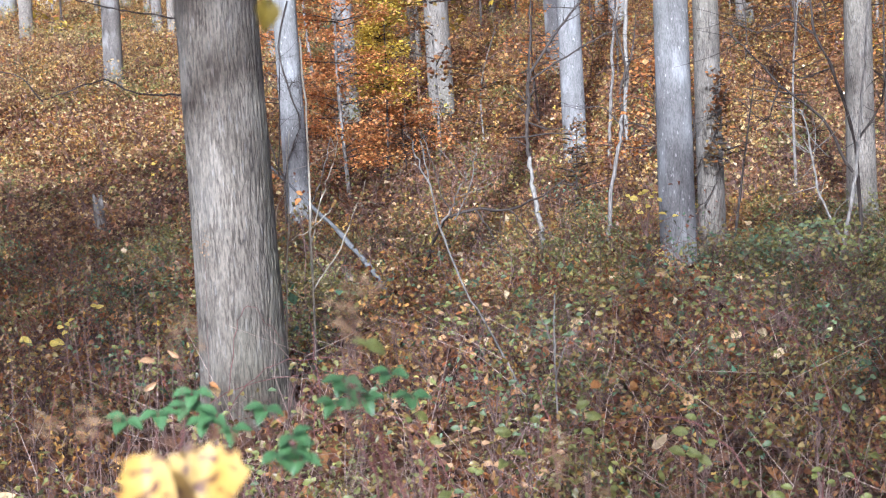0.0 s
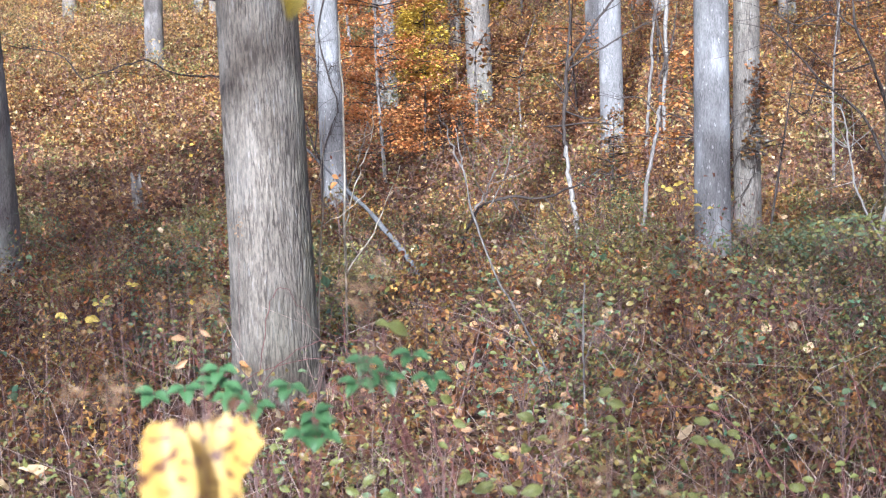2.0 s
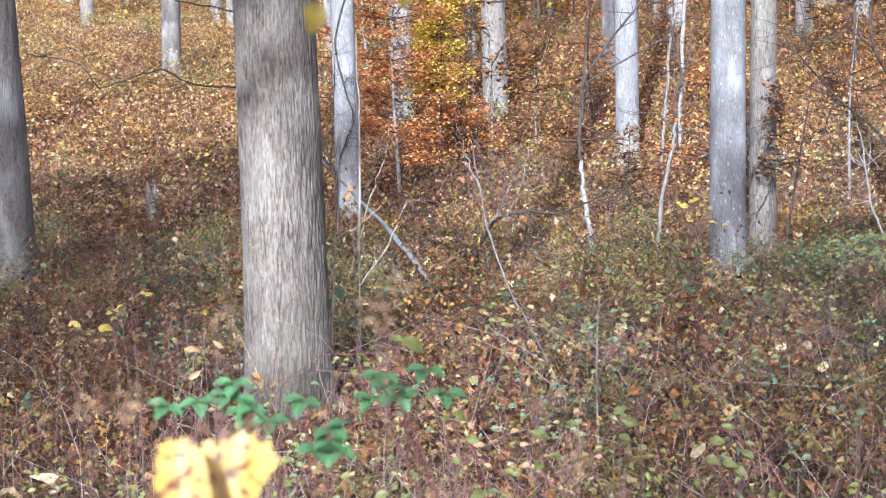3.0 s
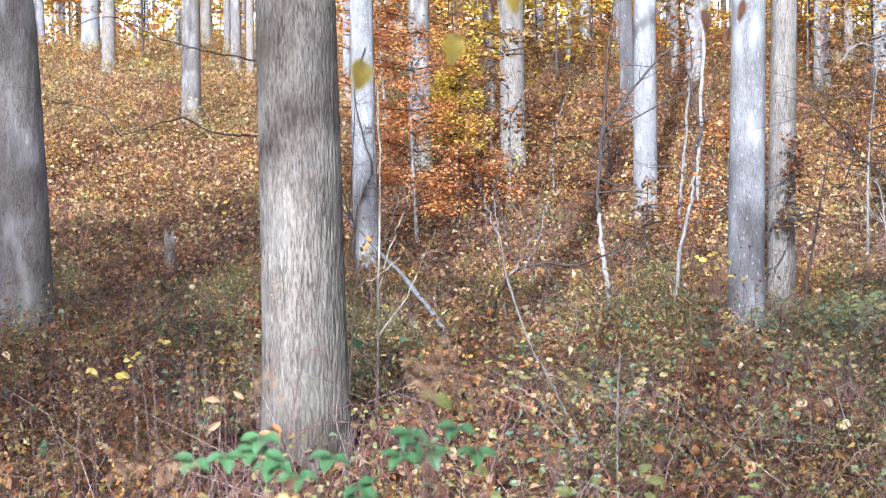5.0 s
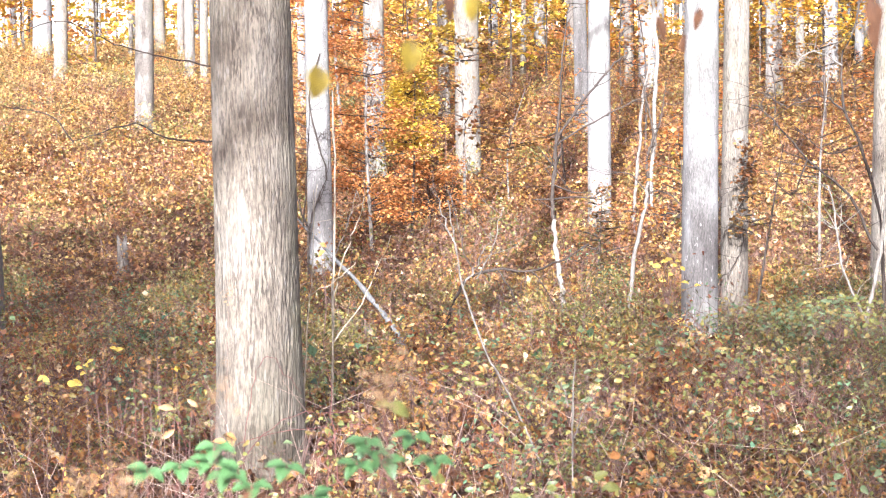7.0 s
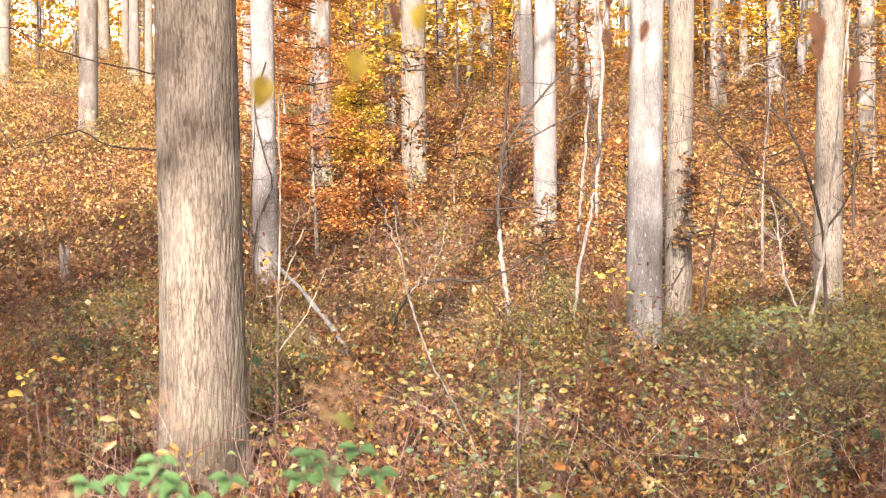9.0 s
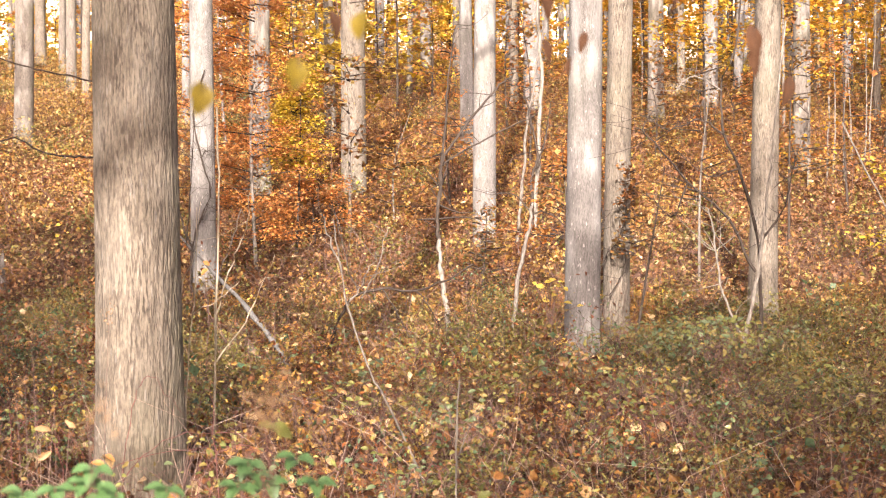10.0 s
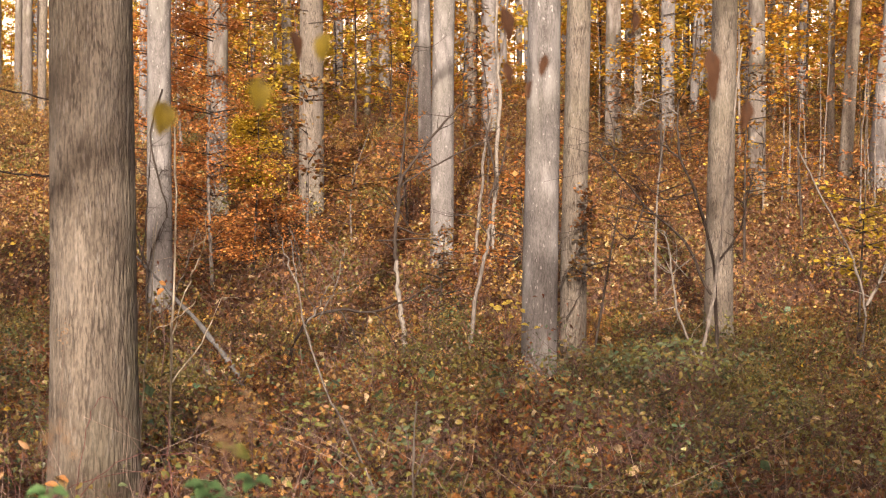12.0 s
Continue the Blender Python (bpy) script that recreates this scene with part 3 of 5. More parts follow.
stem("vine", [(-2.42, 20.5, 0.1), (-2.40, 20.48, 0.7), (-2.30, 20.46, 1.1), (-2.14, 20.47, 1.55), (-2.26, 20.46, 2.0), (-2.36, 20.47, 2.6), (-2.2, 20.48, 3.2)], 0.016, 0.009, DARK_TWIG, "dark vine winding up a slender grey trunk", "vine",
     [([(-2.30, 20.46, 1.1), (-2.2, 20.44, 1.25), (-2.12, 20.44, 1.6), (-2.1, 20.44, 2.1)], 0.008, 0.004, DARK_TWIG), ([(-2.26, 20.46, 2.0), (-2.16, 20.44, 2.1), (-2.06, 20.44, 2.05)], 0.007, 0.004, DARK_TWIG),
      ([(-2.38, 20.47, 1.95), (-2.52, 20.45, 2.1), (-2.62, 20.45, 2.2)], 0.007, 0.004, DARK_TWIG)], 22, 18)
stem("arched_branch", [(-0.36, 14.5, 0.05), (-0.20, 14.5, 0.43), (-0.09, 14.5, 0.53), (0.15, 14.5, 0.59), (0.48, 14.5, 0.57), (0.82, 14.5, 0.69), (1.04, 14.5, 0.83)], 0.017, 0.008, DARK_TWIG,
     "dark fallen branch arching over the undergrowth", "fallen branch",
     [([(0.15, 14.5, 0.59), (0.3, 14.4, 0.35), (0.42, 14.4, 0.1)], 0.009, 0.004, DARK_TWIG), ([(0.48, 14.5, 0.57), (0.62, 14.5, 0.4), (0.75, 14.5, 0.15)], 0.009, 0.004, DARK_TWIG),
      ([(-0.09, 14.5, 0.53), (-0.2, 14.4, 0.9), (-0.3, 14.4, 1.35)], 0.008, 0.004, DEAD), ([(-0.05, 14.5, 0.5), (0.12, 14.4, 0.85), (0.2, 14.4, 1.2)], 0.008, 0.004, DEAD)], 7, 4)
stem("sapling", [(0.97, 17.5, 0.0), (0.94, 17.5, 0.24), (0.89, 17.5, 0.67), (0.86, 17.5, 1.0)], 0.034, 0.026, PALE,
     "young bare tree with a pale foot and dark crooked branches", "sapling",
     [([(0.86, 17.5, 0.98), (0.85, 17.5, 1.21), (0.87, 17.5, 1.68), (0.91, 17.5, 2.01)], 0.026, 0.018, DARK_TWIG),
      ([(0.91, 17.5, 1.95), (1.20, 17.5, 2.35), (1.53, 17.5, 2.75), (1.75, 17.5, 2.92)], 0.020, 0.009, DARK_TWIG), ([(0.87, 17.5, 1.68), (0.94, 17.5, 1.88), (1.46, 17.5, 2.18), (2.04, 17.5, 2.47)], 0.017, 0.007, DARK_TWIG),
      ([(0.87, 17.5, 1.68), (0.94, 17.5, 2.28), (0.97, 17.5, 2.88), (1.06, 17.5, 3.5)], 0.018, 0.007, DARK_TWIG)], 12, 5)
stem("sapling", [(1.72, 17.2, 0.02), (1.80, 17.2, 0.62), (1.88, 17.2, 1.02), (1.94, 17.2, 1.40)], 0.033, 0.018, DEAD, "slanting pale sapling stem with broken top", "sapling",
     [([(1.90, 17.2, 1.25), (2.1, 17.2, 1.3), (2.4, 17.2, 1.1)], 0.012, 0.005, DARK_TWIG), ([(1.92, 17.2, 1.3), (1.7, 17.2, 1.5), (1.45, 17.2, 1.5)], 0.01, 0.005, DARK_TWIG)], 10, 6)
stem("sapling", [(2.77, 24.0, 0.7), (2.79, 24.0, 1.26), (2.85, 24.0, 2.47), (2.88, 24.0, 3.39), (2.81, 24.0, 4.6), (2.85, 24, 6.5)], 0.047, 0.02, PALE, "white-stemmed young tree with dark forked branches", "sapling",
     [([(2.71, 23.8, 0.9), (2.70, 23.8, 1.72), (2.79, 23.8, 2.09), (2.70, 23.8, 2.64), (2.56, 23.8, 3.19)], 0.028, 0.012, DARK_TWIG), ([(2.79, 23.8, 2.0), (2.95, 23.8, 2.5), (3.0, 23.8, 3.0)], 0.016, 0.007, DARK_TWIG)], 12, 7)
stem("sapling", [(2.5, 24.0, 0.9), (2.55, 24.0, 1.54), (2.63, 24.0, 2.46), (2.72, 24.0, 3.20), (2.91, 24.0, 4.22), (3.1, 24, 6)], 0.032, 0.014, DEAD, "thin white-stemmed young tree", "sapling", seed=8)
stem("forked_sapling", [(3.70, 14.4, -0.05), (3.83, 14.4, 0.65), (3.88, 14.4, 1.04), (3.94, 14.4, 1.60), (3.99, 14.4, 2.10), (4.1, 14.4, 3.2)], 0.022, 0.008, PALE, "forked bare young tree with pale bark", "sapling",
     [([(3.82, 14.4, 0.75), (3.54, 14.4, 1.27), (3.14, 14.4, 1.63), (2.80, 14.4, 2.02), (2.61, 14.4, 2.18)], 0.017, 0.006, DARK_TWIG), ([(3.71, 14.4, 0.08), (3.49, 14.4, 0.54), (3.42, 14.4, 1.05), (3.34, 14.4, 1.38)], 0.014, 0.007, PALE),
      ([(3.14, 14.4, 1.63), (3.0, 14.4, 1.3), (2.75, 14.4, 1.5)], 0.01, 0.004, DARK_TWIG), ([(3.88, 14.4, 1.04), (4.1, 14.4, 1.4), (4.2, 14.4, 1.9)], 0.014, 0.005, DARK_TWIG)], 20, 9)
stem("crooked_sapling", [(4.2, 15.5, -0.1), (4.14, 15.5, 1.0), (3.93, 15.5, 1.78), (3.77, 15.5, 2.14), (3.74, 15.5, 2.68), (3.89, 15.5, 3.04), (3.93, 15.5, 3.6)], 0.02, 0.009, DARK_TWIG, "crooked dark young tree with bare twigs", "sapling",
     [([(3.77, 15.5, 2.14), (3.5, 15.5, 2.3), (3.2, 15.5, 2.2), (2.9, 15.5, 2.35)], 0.012, 0.005, DARK_TWIG), ([(3.93, 15.5, 1.78), (3.6, 15.5, 1.7), (3.3, 15.5, 1.95)], 0.011, 0.004, DARK_TWIG),
      ([(3.74, 15.5, 2.6), (3.45, 15.5, 2.75), (3.25, 15.5, 2.6)], 0.01, 0.004, DEAD)], 26, 10)
stem("forked_sapling", [(5.97, 16.0, -0.05), (6.00, 16.0, 0.55), (5.79, 16.0, 1.18), (5.46, 16.0, 1.80), (5.20, 16.0, 2.30)], 0.020, 0.009, DEAD, "pale forked sapling with yellow leaves beside it", "sapling",
     [([(6.00, 16.0, 0.5), (6.15, 16.0, 0.80), (6.31, 16.0, 1.18)], 0.022, 0.01, PALE), ([(5.79, 16.0, 1.18), (5.6, 16.0, 1.3), (5.3, 16.0, 1.25)], 0.01, 0.004, DARK_TWIG)], 8, 14)
stem("twiggy_sapling", [(-2.2, 13.4, -0.2), (-2.25, 13.4, 0.9), (-2.35, 13.4, 1.84), (-2.3, 13.4, 2.6), (-2.2, 13.4, 3.4)], 0.022, 0.010, DARK_TWIG, "dark bare sapling with long level twigs behind a trunk", "sapling",
     [([(-2.35, 13.4, 1.84), (-2.66, 13.4, 1.85), (-2.91, 13.4, 1.90), (-3.11, 13.4, 2.01), (-3.42, 13.4, 1.94), (-3.68, 13.4, 1.85)], 0.011, 0.005, DARK_TWIG),
      ([(-2.3, 13.4, 2.5), (-2.80, 13.4, 2.59), (-3.10, 13.4, 2.67), (-3.41, 13.4, 2.78), (-3.76, 13.4, 2.94), (-4.3, 13.4, 2.8)], 0.009, 0.004, DARK_TWIG),
      ([(-3.68, 13.4, 1.85), (-3.9, 13.4, 2.1), (-4.34, 13.4, 2.18)], 0.008, 0.004, DARK_TWIG)], 5, 11)
stem("dead_weed", [(0.35, 6.2, 0.1), (0.35, 6.2, 0.4), (0.35, 6.2, 0.61), (0.36, 6.2, 0.78)], 0.006, 0.003, DEAD, "thin straight dead weed stem with short side twigs", "dead stem",
     [([(0.35, 6.2, 0.45), (0.38, 6.2, 0.55), (0.41, 6.2, 0.6)], 0.003, 0.0015, DEAD), ([(0.35, 6.2, 0.56), (0.32, 6.2, 0.65), (0.31, 6.2, 0.70)], 0.003, 0.0015, DEAD)], 2, 12)


def stump(x, y, r0, height):
    z = float(ground_z(x, y))
    root = empty("stump", x, y, z, "small weathered grey tree stump on the slope", "stump")
    ang = np.linspace(0, 2 * math.pi, 25)[:-1]
    rings = [(0.0, 1.25, -0.1), (0, 1.0, 0.12), (0, 0.9, height * 0.7), (0, 0.86, height), (0, 0.02, height * 0.93)]
    v = np.array([(math.cos(a) * r0 * k * (1 + 0.12 * math.sin(3 * a + i)), math.sin(a) * r0 * k, h + (0.1 * math.sin(2 * a) if i == 3 else 0)) for i, (_, k, h) in enumerate(rings) for a in ang])
    a, b = np.meshgrid(np.arange(4), np.arange(24), indexing="ij")
    p, q = a * 24 + b, a * 24 + (b + 1) % 24
    part("stump_wood", mesh_np("stump_wood", v, np.stack([p, q, q + 24, p + 24], -1).reshape(-1, 4), BARK_DARK), root)


stump(-5.05, 20.6, 0.08, 0.45)


def sprays(r, height, spread, n_sprays, per, size, low=0.12, flat=0.10):
    """Level sprays of leaves round an upright stem: leaf points and the twigs that bear them."""
    at, twigs = [], []
    for _ in range(n_sprays):
        h = height * (low + (1 - low) * r.random())
        reach = spread * (1.05 - 0.6 * h / height) * (0.6 + 0.5 * r.random())
        a = r.random() * 2 * math.pi
        tip = np.array([math.cos(a) * reach, math.sin(a) * reach, h + 0.12 * reach * r.normal(0.5, 1)])
        start = np.array([0, 0, h - 0.1 * reach])
        twigs.append(tube(np.linspace(start, tip, 4), np.linspace(0.012, 0.003, 4), 4))
        s = 0.25 + 0.8 * r.random(per)
        p = start + (tip - start) * s[:, None]
        side = np.array([-math.sin(a), math.cos(a), 0])
        p = p + side * (r.normal(0, 0.22, per) * reach * (1.2 - 0.6 * s))[:, None] + r.normal(0, 1, (per, 3)) * (0.05, 0.05, flat * 0.6)
        at.append(p)
    return np.concatenate(at), twigs


def young_tree(x, y, height, spread, n_sprays, per, size, mat, label, seed, low=0.12, group="understorey trees"):
    r = np.random.default_rng(seed)
    z = float(ground_z(x, y))
    root = empty("young_tree", x, y, z, label, "young tree", group)
    line = smooth_line([(0, 0, -0.1), (r.normal(0, 0.06), r.normal(0, 0.06), height * 0.5), (r.normal(0, 0.15), r.normal(0, 0.15), height)], 6)
    v, f = tube(line, np.linspace(0.010 + 0.005 * height, 0.004, len(line)), 7, 0.1)
    part("stem", mesh_np("stem", v, f, DARK_TWIG if seed % 5 else DEAD, True), root)
    at, twigs = sprays(r, height, spread, n_sprays, per, size, low)
    tv, tf = joined(twigs)
    tagged(part("twig_spray", mesh_np("twig_spray", tv, tf, DARK_TWIG), root), kind="stuff")
    n = len(at)
    lv, lf = leaves(at, size * (0.7 + 0.6 * r.random(n)), r.random(n) * 6.3, r.normal(-0.15, 0.35, n), r.normal(0, 0.4, n), KITE, KITE_FACES, 1.25)
    tagged(part("foliage", mesh_np("foliage", lv, lf, mat), root), kind="stuff")
    return root


O_LABEL, Y_LABEL = "young beech with level sprays of orange leaves", "young tree with bright yellow leaves"
G_LABEL, R_LABEL = "understorey tree with gold autumn leaves", "bushy young tree with russet leaves"
for n, (x, y, h, sp, ns, per, size, mat, label, low) in enumerate([
        (-1.65, 22.3, 4.6, 1.25, 46, 210, 0.046, ORANGE, O_LABEL, 0.08), (-0.8, 24.0, 1.5, 1.2, 18, 170, 0.046, ORANGE, O_LABEL, 0.08), (-2.9, 25.5, 5.0, 1.5, 44, 130, 0.055, ORANGE, O_LABEL, 0.2),
        (-1.1, 23.4, 3.0, 0.75, 50, 110, 0.05, YELLOW, Y_LABEL, 0.45), (-0.5, 31.5, 4.5, 1.3, 30, 44, 0.11, YELLOW, Y_LABEL, 0.3),
        (0.5, 25.5, 2.0, 1.3, 16, 40, 0.08, RUSSET, R_LABEL, 0.2), (1.55, 19.8, 1.25, 0.7, 30, 34, 0.045, RUSSET, R_LABEL, 0.1), (2.9, 21.5, 2.0, 1.1, 14, 30, 0.07, ORANGE, O_LABEL, 0.3),
        (2.98, 16.35, 2.0, 0.36, 22, 20, 0.05, RUSSET, R_LABEL, 0.5), (6.0, 16.2, 2.2, 0.85, 14, 26, 0.07, YELLOW, Y_LABEL, 0.4),
        (4.8, 21.0, 3.2, 1.2, 14, 24, 0.06, RUSSET, R_LABEL, 0.4), (7.0, 24.0, 3.6, 1.6, 16, 30, 0.07, RUSSET, R_LABEL, 0.3), (9.0, 27.0, 3.4, 1.6, 16, 34, 0.08, ORANGE, R_LABEL, 0.2),
        (11.8, 29.0, 3.8, 1.8, 26, 40, 0.08, ORANGE, O_LABEL, 0.2), (12.5, 41.0, 9.0, 2.8, 60, 60, 0.13, GOLD, G_LABEL, 0.2), (16.5, 41.0, 9.0, 2.8, 60, 60, 0.13, ORANGE, G_LABEL, 0.2), (9.0, 47.0, 10.0, 2.8, 60, 60, 0.14, GOLD, G_LABEL, 0.25),
        (18.0, 46.0, 10.0, 3.0, 60, 60, 0.14, GOLD, G_LABEL, 0.2), (5.5, 50.0, 10.0, 2.8, 50, 60, 0.14, GOLD, G_LABEL, 0.3), (8.2, 35.0, 6.0, 2.2, 36, 50, 0.11, GOLD, G_LABEL, 0.3), (11.0, 38.0, 7.5, 2.6, 46, 52, 0.12, GOLD, G_LABEL, 0.25),
        (14.5, 37.0, 7.0, 2.5, 40, 50, 0.12, GOLD, G_LABEL, 0.3), (6.2, 40.0, 7.5, 2.0, 34, 48, 0.12, YELLOW, G_LABEL, 0.4), (3.6, 37.0, 4.0, 1.8, 18, 36, 0.09, ORANGE, O_LABEL, 0.2),
        (0.9, 40.5, 6.0, 2.2, 30, 44, 0.11, ORANGE, G_LABEL, 0.35), (-3.2, 34.0, 6.5, 2.2, 36, 46, 0.10, ORANGE, O_LABEL, 0.3), (-5.8, 42.0, 6.0, 2.0, 24, 40, 0.11, ORANGE, O_LABEL, 0.35),
        (1.6, 27.5, 3.0, 1.3, 14, 30, 0.07, ORANGE, O_LABEL, 0.25)]):
    young_tree(x, y, h, sp, ns, per, size, mat, label, 100 + n, low)
count = 0
while count < 92:
    x, y = float(rng.uniform(-26, 30)), float(rng.uniform(46, 88))
    if -0.38 * y - 3 < x < 0.46 * y + 3:
        dense = 50 if x > -0.1 * y else 22
        young_tree(x, y, float(rng.uniform(5, 11)), float(rng.uniform(2.0, 3.2)), dense, 36, 0.17, (GOLD, ORANGE, GOLD, YELLOW)[count % 4],
                   (G_LABEL, O_LABEL, G_LABEL, Y_LABEL)[count % 4], 200 + count, 0.03)
        count += 1
for n in range(16):
    x, y = float(rng.uniform(9.0, 13.5)), float(rng.uniform(27, 34))
    stem("sapling", [(x, y, float(ground_z(x, y)) - 0.05), (x + rng.normal(0, 0.04), y, float(ground_z(x, y)) + 1.2), (x + rng.normal(0, 0.1), y, float(ground_z(x, y)) + 2.6 + rng.random())],
         0.022, 0.008, DEAD, "thin straight pale sapling stem", "sapling", seed=300 + n)


for n in range(30):
    y = float(rng.uniform(24, 46))
    x = float(rng.uniform(-0.37 * y - 1, 0.44 * y + 1))
    if min(math.hypot(x - a, y - b) for a, b in SPOTS) < 0.7 or x < -0.09 * y:
        continue
    young_tree(x, y, float(rng.uniform(1.6, 4.5)), float(rng.uniform(1.0, 1.9)), 16, 34, 0.085, (RUSSET, ORANGE, RUSSET, GOLD)[n % 4],
               (R_LABEL, O_LABEL, R_LABEL, G_LABEL)[n % 4], 400 + n, 0.15)


# ---- undergrowth ----
def wedge(n, y0, y1, margin=1.2):
    """Points spread evenly over the part of the slope that the path looks at."""
    y = np.sqrt(rng.random(n) * (y1 ** 2 - y0 ** 2) + y0 ** 2)
    x = (-0.375 * y - margin) + rng.random(n) * (0.825 * y + 2 * margin)
    return x, y


def clear(x, y):
    """True where plants may grow: not against the foot of the thick trunk."""
    return ~((np.abs(x + 1.1) < 0.5) & (y > 5.9) & (y < 8.3)) & ~((np.abs(x - 2.19) < 0.35) & (y > 13.9) & (y < 15.2))


def leafy(x, y):
    """Where green plants have the ground (above 0.5) and where brown brush has it (below)."""
    return (0.6 * vnoise(x, y, 1.3, 11) + 0.4 * vnoise(x, y, 0.55, 23) + 0.05 * ((x > 0.2) | (x < -1.4)) * (y > 7.5) * (y < 19)
            - 0.10 * np.clip((y - 19) / 12, 0, 1) - 0.06 * (y < 7))


def stuff(name, v, f, mat, label, category):
    return tagged(new(name, mesh_np(name, v, f, mat)), label, category, kind="stuff")


def litter(n, y0, y1, size):
    x, y = wedge(n, y0, y1)
    z = ground_z(x, y) + 0.01 + 0.06 * rng.random(n) ** 2
    yaw, pitch, roll = turned(n, 0.2, 0.5, 0.7)
    return leaves(np.stack([x, y, z], -1), size * (0.4 + 1.2 * rng.random(n) ** 2.2), yaw, pitch, roll, KITE, KITE_FACES, 1.4)


def litter_all(n):
    x, y = rng.uniform(-26, 26, n), rng.uniform(-14, 40, n)
    away = (y < 2.5) | (x < -0.375 * y - 1) | (x > 0.45 * y + 1)
    x, y = x[away], y[away]
    n = len(x)
    yaw, pitch, roll = turned(n, 0.15, 0.4, 0.6)
    return leaves(np.stack([x, y, ground_z(x, y) + 0.02], -1), 0.10 * (0.5 + 0.8 * rng.random(n)), yaw, pitch, roll, KITE, KITE_FACES, 1.4)


x, y = wedge(60000, 3.0, 20)
z = ground_z(x, y) + 0.01 + 0.07 * rng.random(len(x)) ** 2
stuff("fallen_leaves", *leaves(np.stack([x, y, z], -1), 0.075 * (0.35 + 1.2 * rng.random(len(x)) ** 1.8) * np.clip(y / 9, 0.6, 1), *turned(len(x), 0.25, 0.6, 0.8), CURL, CURL_FACES, 0.95), RUST,
      "fallen brown, rust and tan leaves strewn on the valley floor", "leaf litter")
stuff("leaf_litter", *joined([litter_all(28000), litter(130000, 19, 40, 0.072), litter(60000, 40, 78, 0.10)]), SLOPE,
      "fallen red-brown and gold leaves strewn over the slope", "leaf litter")


def bushes(n_clumps, y0, y1, per, size, height, radius, keep, shape=KITE, faces=KITE_FACES):
    """Leaves in low clumps where keep(x, y) lets them grow."""
    x, y = wedge(n_clumps, y0, y1)
    hummock = np.clip(vnoise(x, y, 0.7, 19) * 2.4 - 0.7, 0.0, 1)
    ok = (rng.random(n_clumps) < keep(x, y) * (0.3 + 1.2 * hummock)) & clear(x, y)
    x, y, hummock = x[ok], y[ok], hummock[ok]
    h = height * (0.25 + 0.8 * rng.random(len(x)) ** 1.5) * (0.3 + 1.3 * hummock)
    cx, cy, ch = np.repeat(x, per), np.repeat(y, per), np.repeat(h, per)
    n = len(cx)
    u = rng.random(n) ** 0.7
    cx, cy = cx + rng.normal(0, radius, n), cy + rng.normal(0, radius, n)
    at = np.stack([cx, cy, ground_z(cx, cy) + 0.03 + u * ch], -1)
    yaw, pitch, roll = turned(n, 0.0, 0.6, 0.7)
    return leaves(at, size * (0.4 + 1.4 * rng.random(n) ** 2.5) * np.clip(cy / 10, 0.72, 1), yaw, pitch, roll, shape, faces, 0.88 if shape is LEAF else 1.15)


greenish = lambda x, y: np.clip((leafy(x, y) - 0.47) * 9, 0.02, 1) * np.where(y < 19, 1.2, 0.9)
russety = lambda x, y: np.clip((0.53 - leafy(x, y)) * 9, 0.04, 1) * np.where(y < 17, 0.6, 0.9)
goldish = lambda x, y: np.clip(vnoise(x, y, 2.4, 13) * 1.8 - 0.6, 0.03, 1)
stuff("green_undergrowth", *bushes(6500, 3.6, 20, 22, 0.034, 0.38, 0.10, greenish, LEAF, LEAF_FACES), GREEN, "low olive and yellow-green plants among the fallen leaves", "undergrowth")
stuff("olive_undergrowth", *bushes(6000, 20, 62, 16, 0.050, 0.42, 0.17, greenish), GREEN, "olive and yellow-green plants scattered over the slope", "undergrowth")
stuff("russet_undergrowth", *bushes(6500, 3.6, 20, 18, 0.036, 0.28, 0.12, russety, CURL, CURL_FACES), RUSSET, "low russet-leaved brush on the valley floor", "undergrowth")
stuff("slope_undergrowth", *bushes(8500, 19, 66, 22, 0.048, 0.6, 0.18, russety), BRUSH, "low golden-brown brush covering the slope", "undergrowth")
stuff("yellow_undergrowth", *joined([bushes(240, 3.8, 20, 4, 0.058, 0.36, 0.09, goldish), bushes(500, 20, 62, 5, 0.075, 0.45, 0.12, goldish)]), YELLOW,
      "scattered bright yellow leaves on low plants", "undergrowth")
stuff("blue_green_undergrowth", *bushes(420, 7, 18, 14, 0.056, 0.42, 0.11, lambda x, y: np.clip(vnoise(x, y, 1.3, 17) * 2 - 0.9, 0, 1)), TEAL,
      "patches of blue-green leafy plants", "undergrowth")


PALE_LEAF = leaf_material("pale_dry_leaves", [(0.46, 0.36, 0.28), (0.56, 0.46, 0.37), (0.62, 0.54, 0.46), (0.50, 0.36, 0.22)], 0.15, 0.45)
x, y = wedge(1500, 3.8, 30)
z = ground_z(x, y) + 0.08 + 0.26 * rng.random(len(x)) ** 1.5
stuff("pale_leaves", *leaves(np.stack([x, y, z], -1), 0.045 + 0.04 * rng.random(len(x)), *turned(len(x), 0.3, 0.6, 0.8), CURL, CURL_FACES, 0.9), PALE_LEAF, "pale dry leaves caught in the undergrowth", "leaf litter")

# Sunlight put into colour: paler leaves where the slope is lit, left and right.
SUNNY = leaf_material("sunlit_gold_leaves", [(0.50, 0.36, 0.20), (0.60, 0.46, 0.28), (0.44, 0.38, 0.21), (0.66, 0.52, 0.36)], 0.35, 0.5)
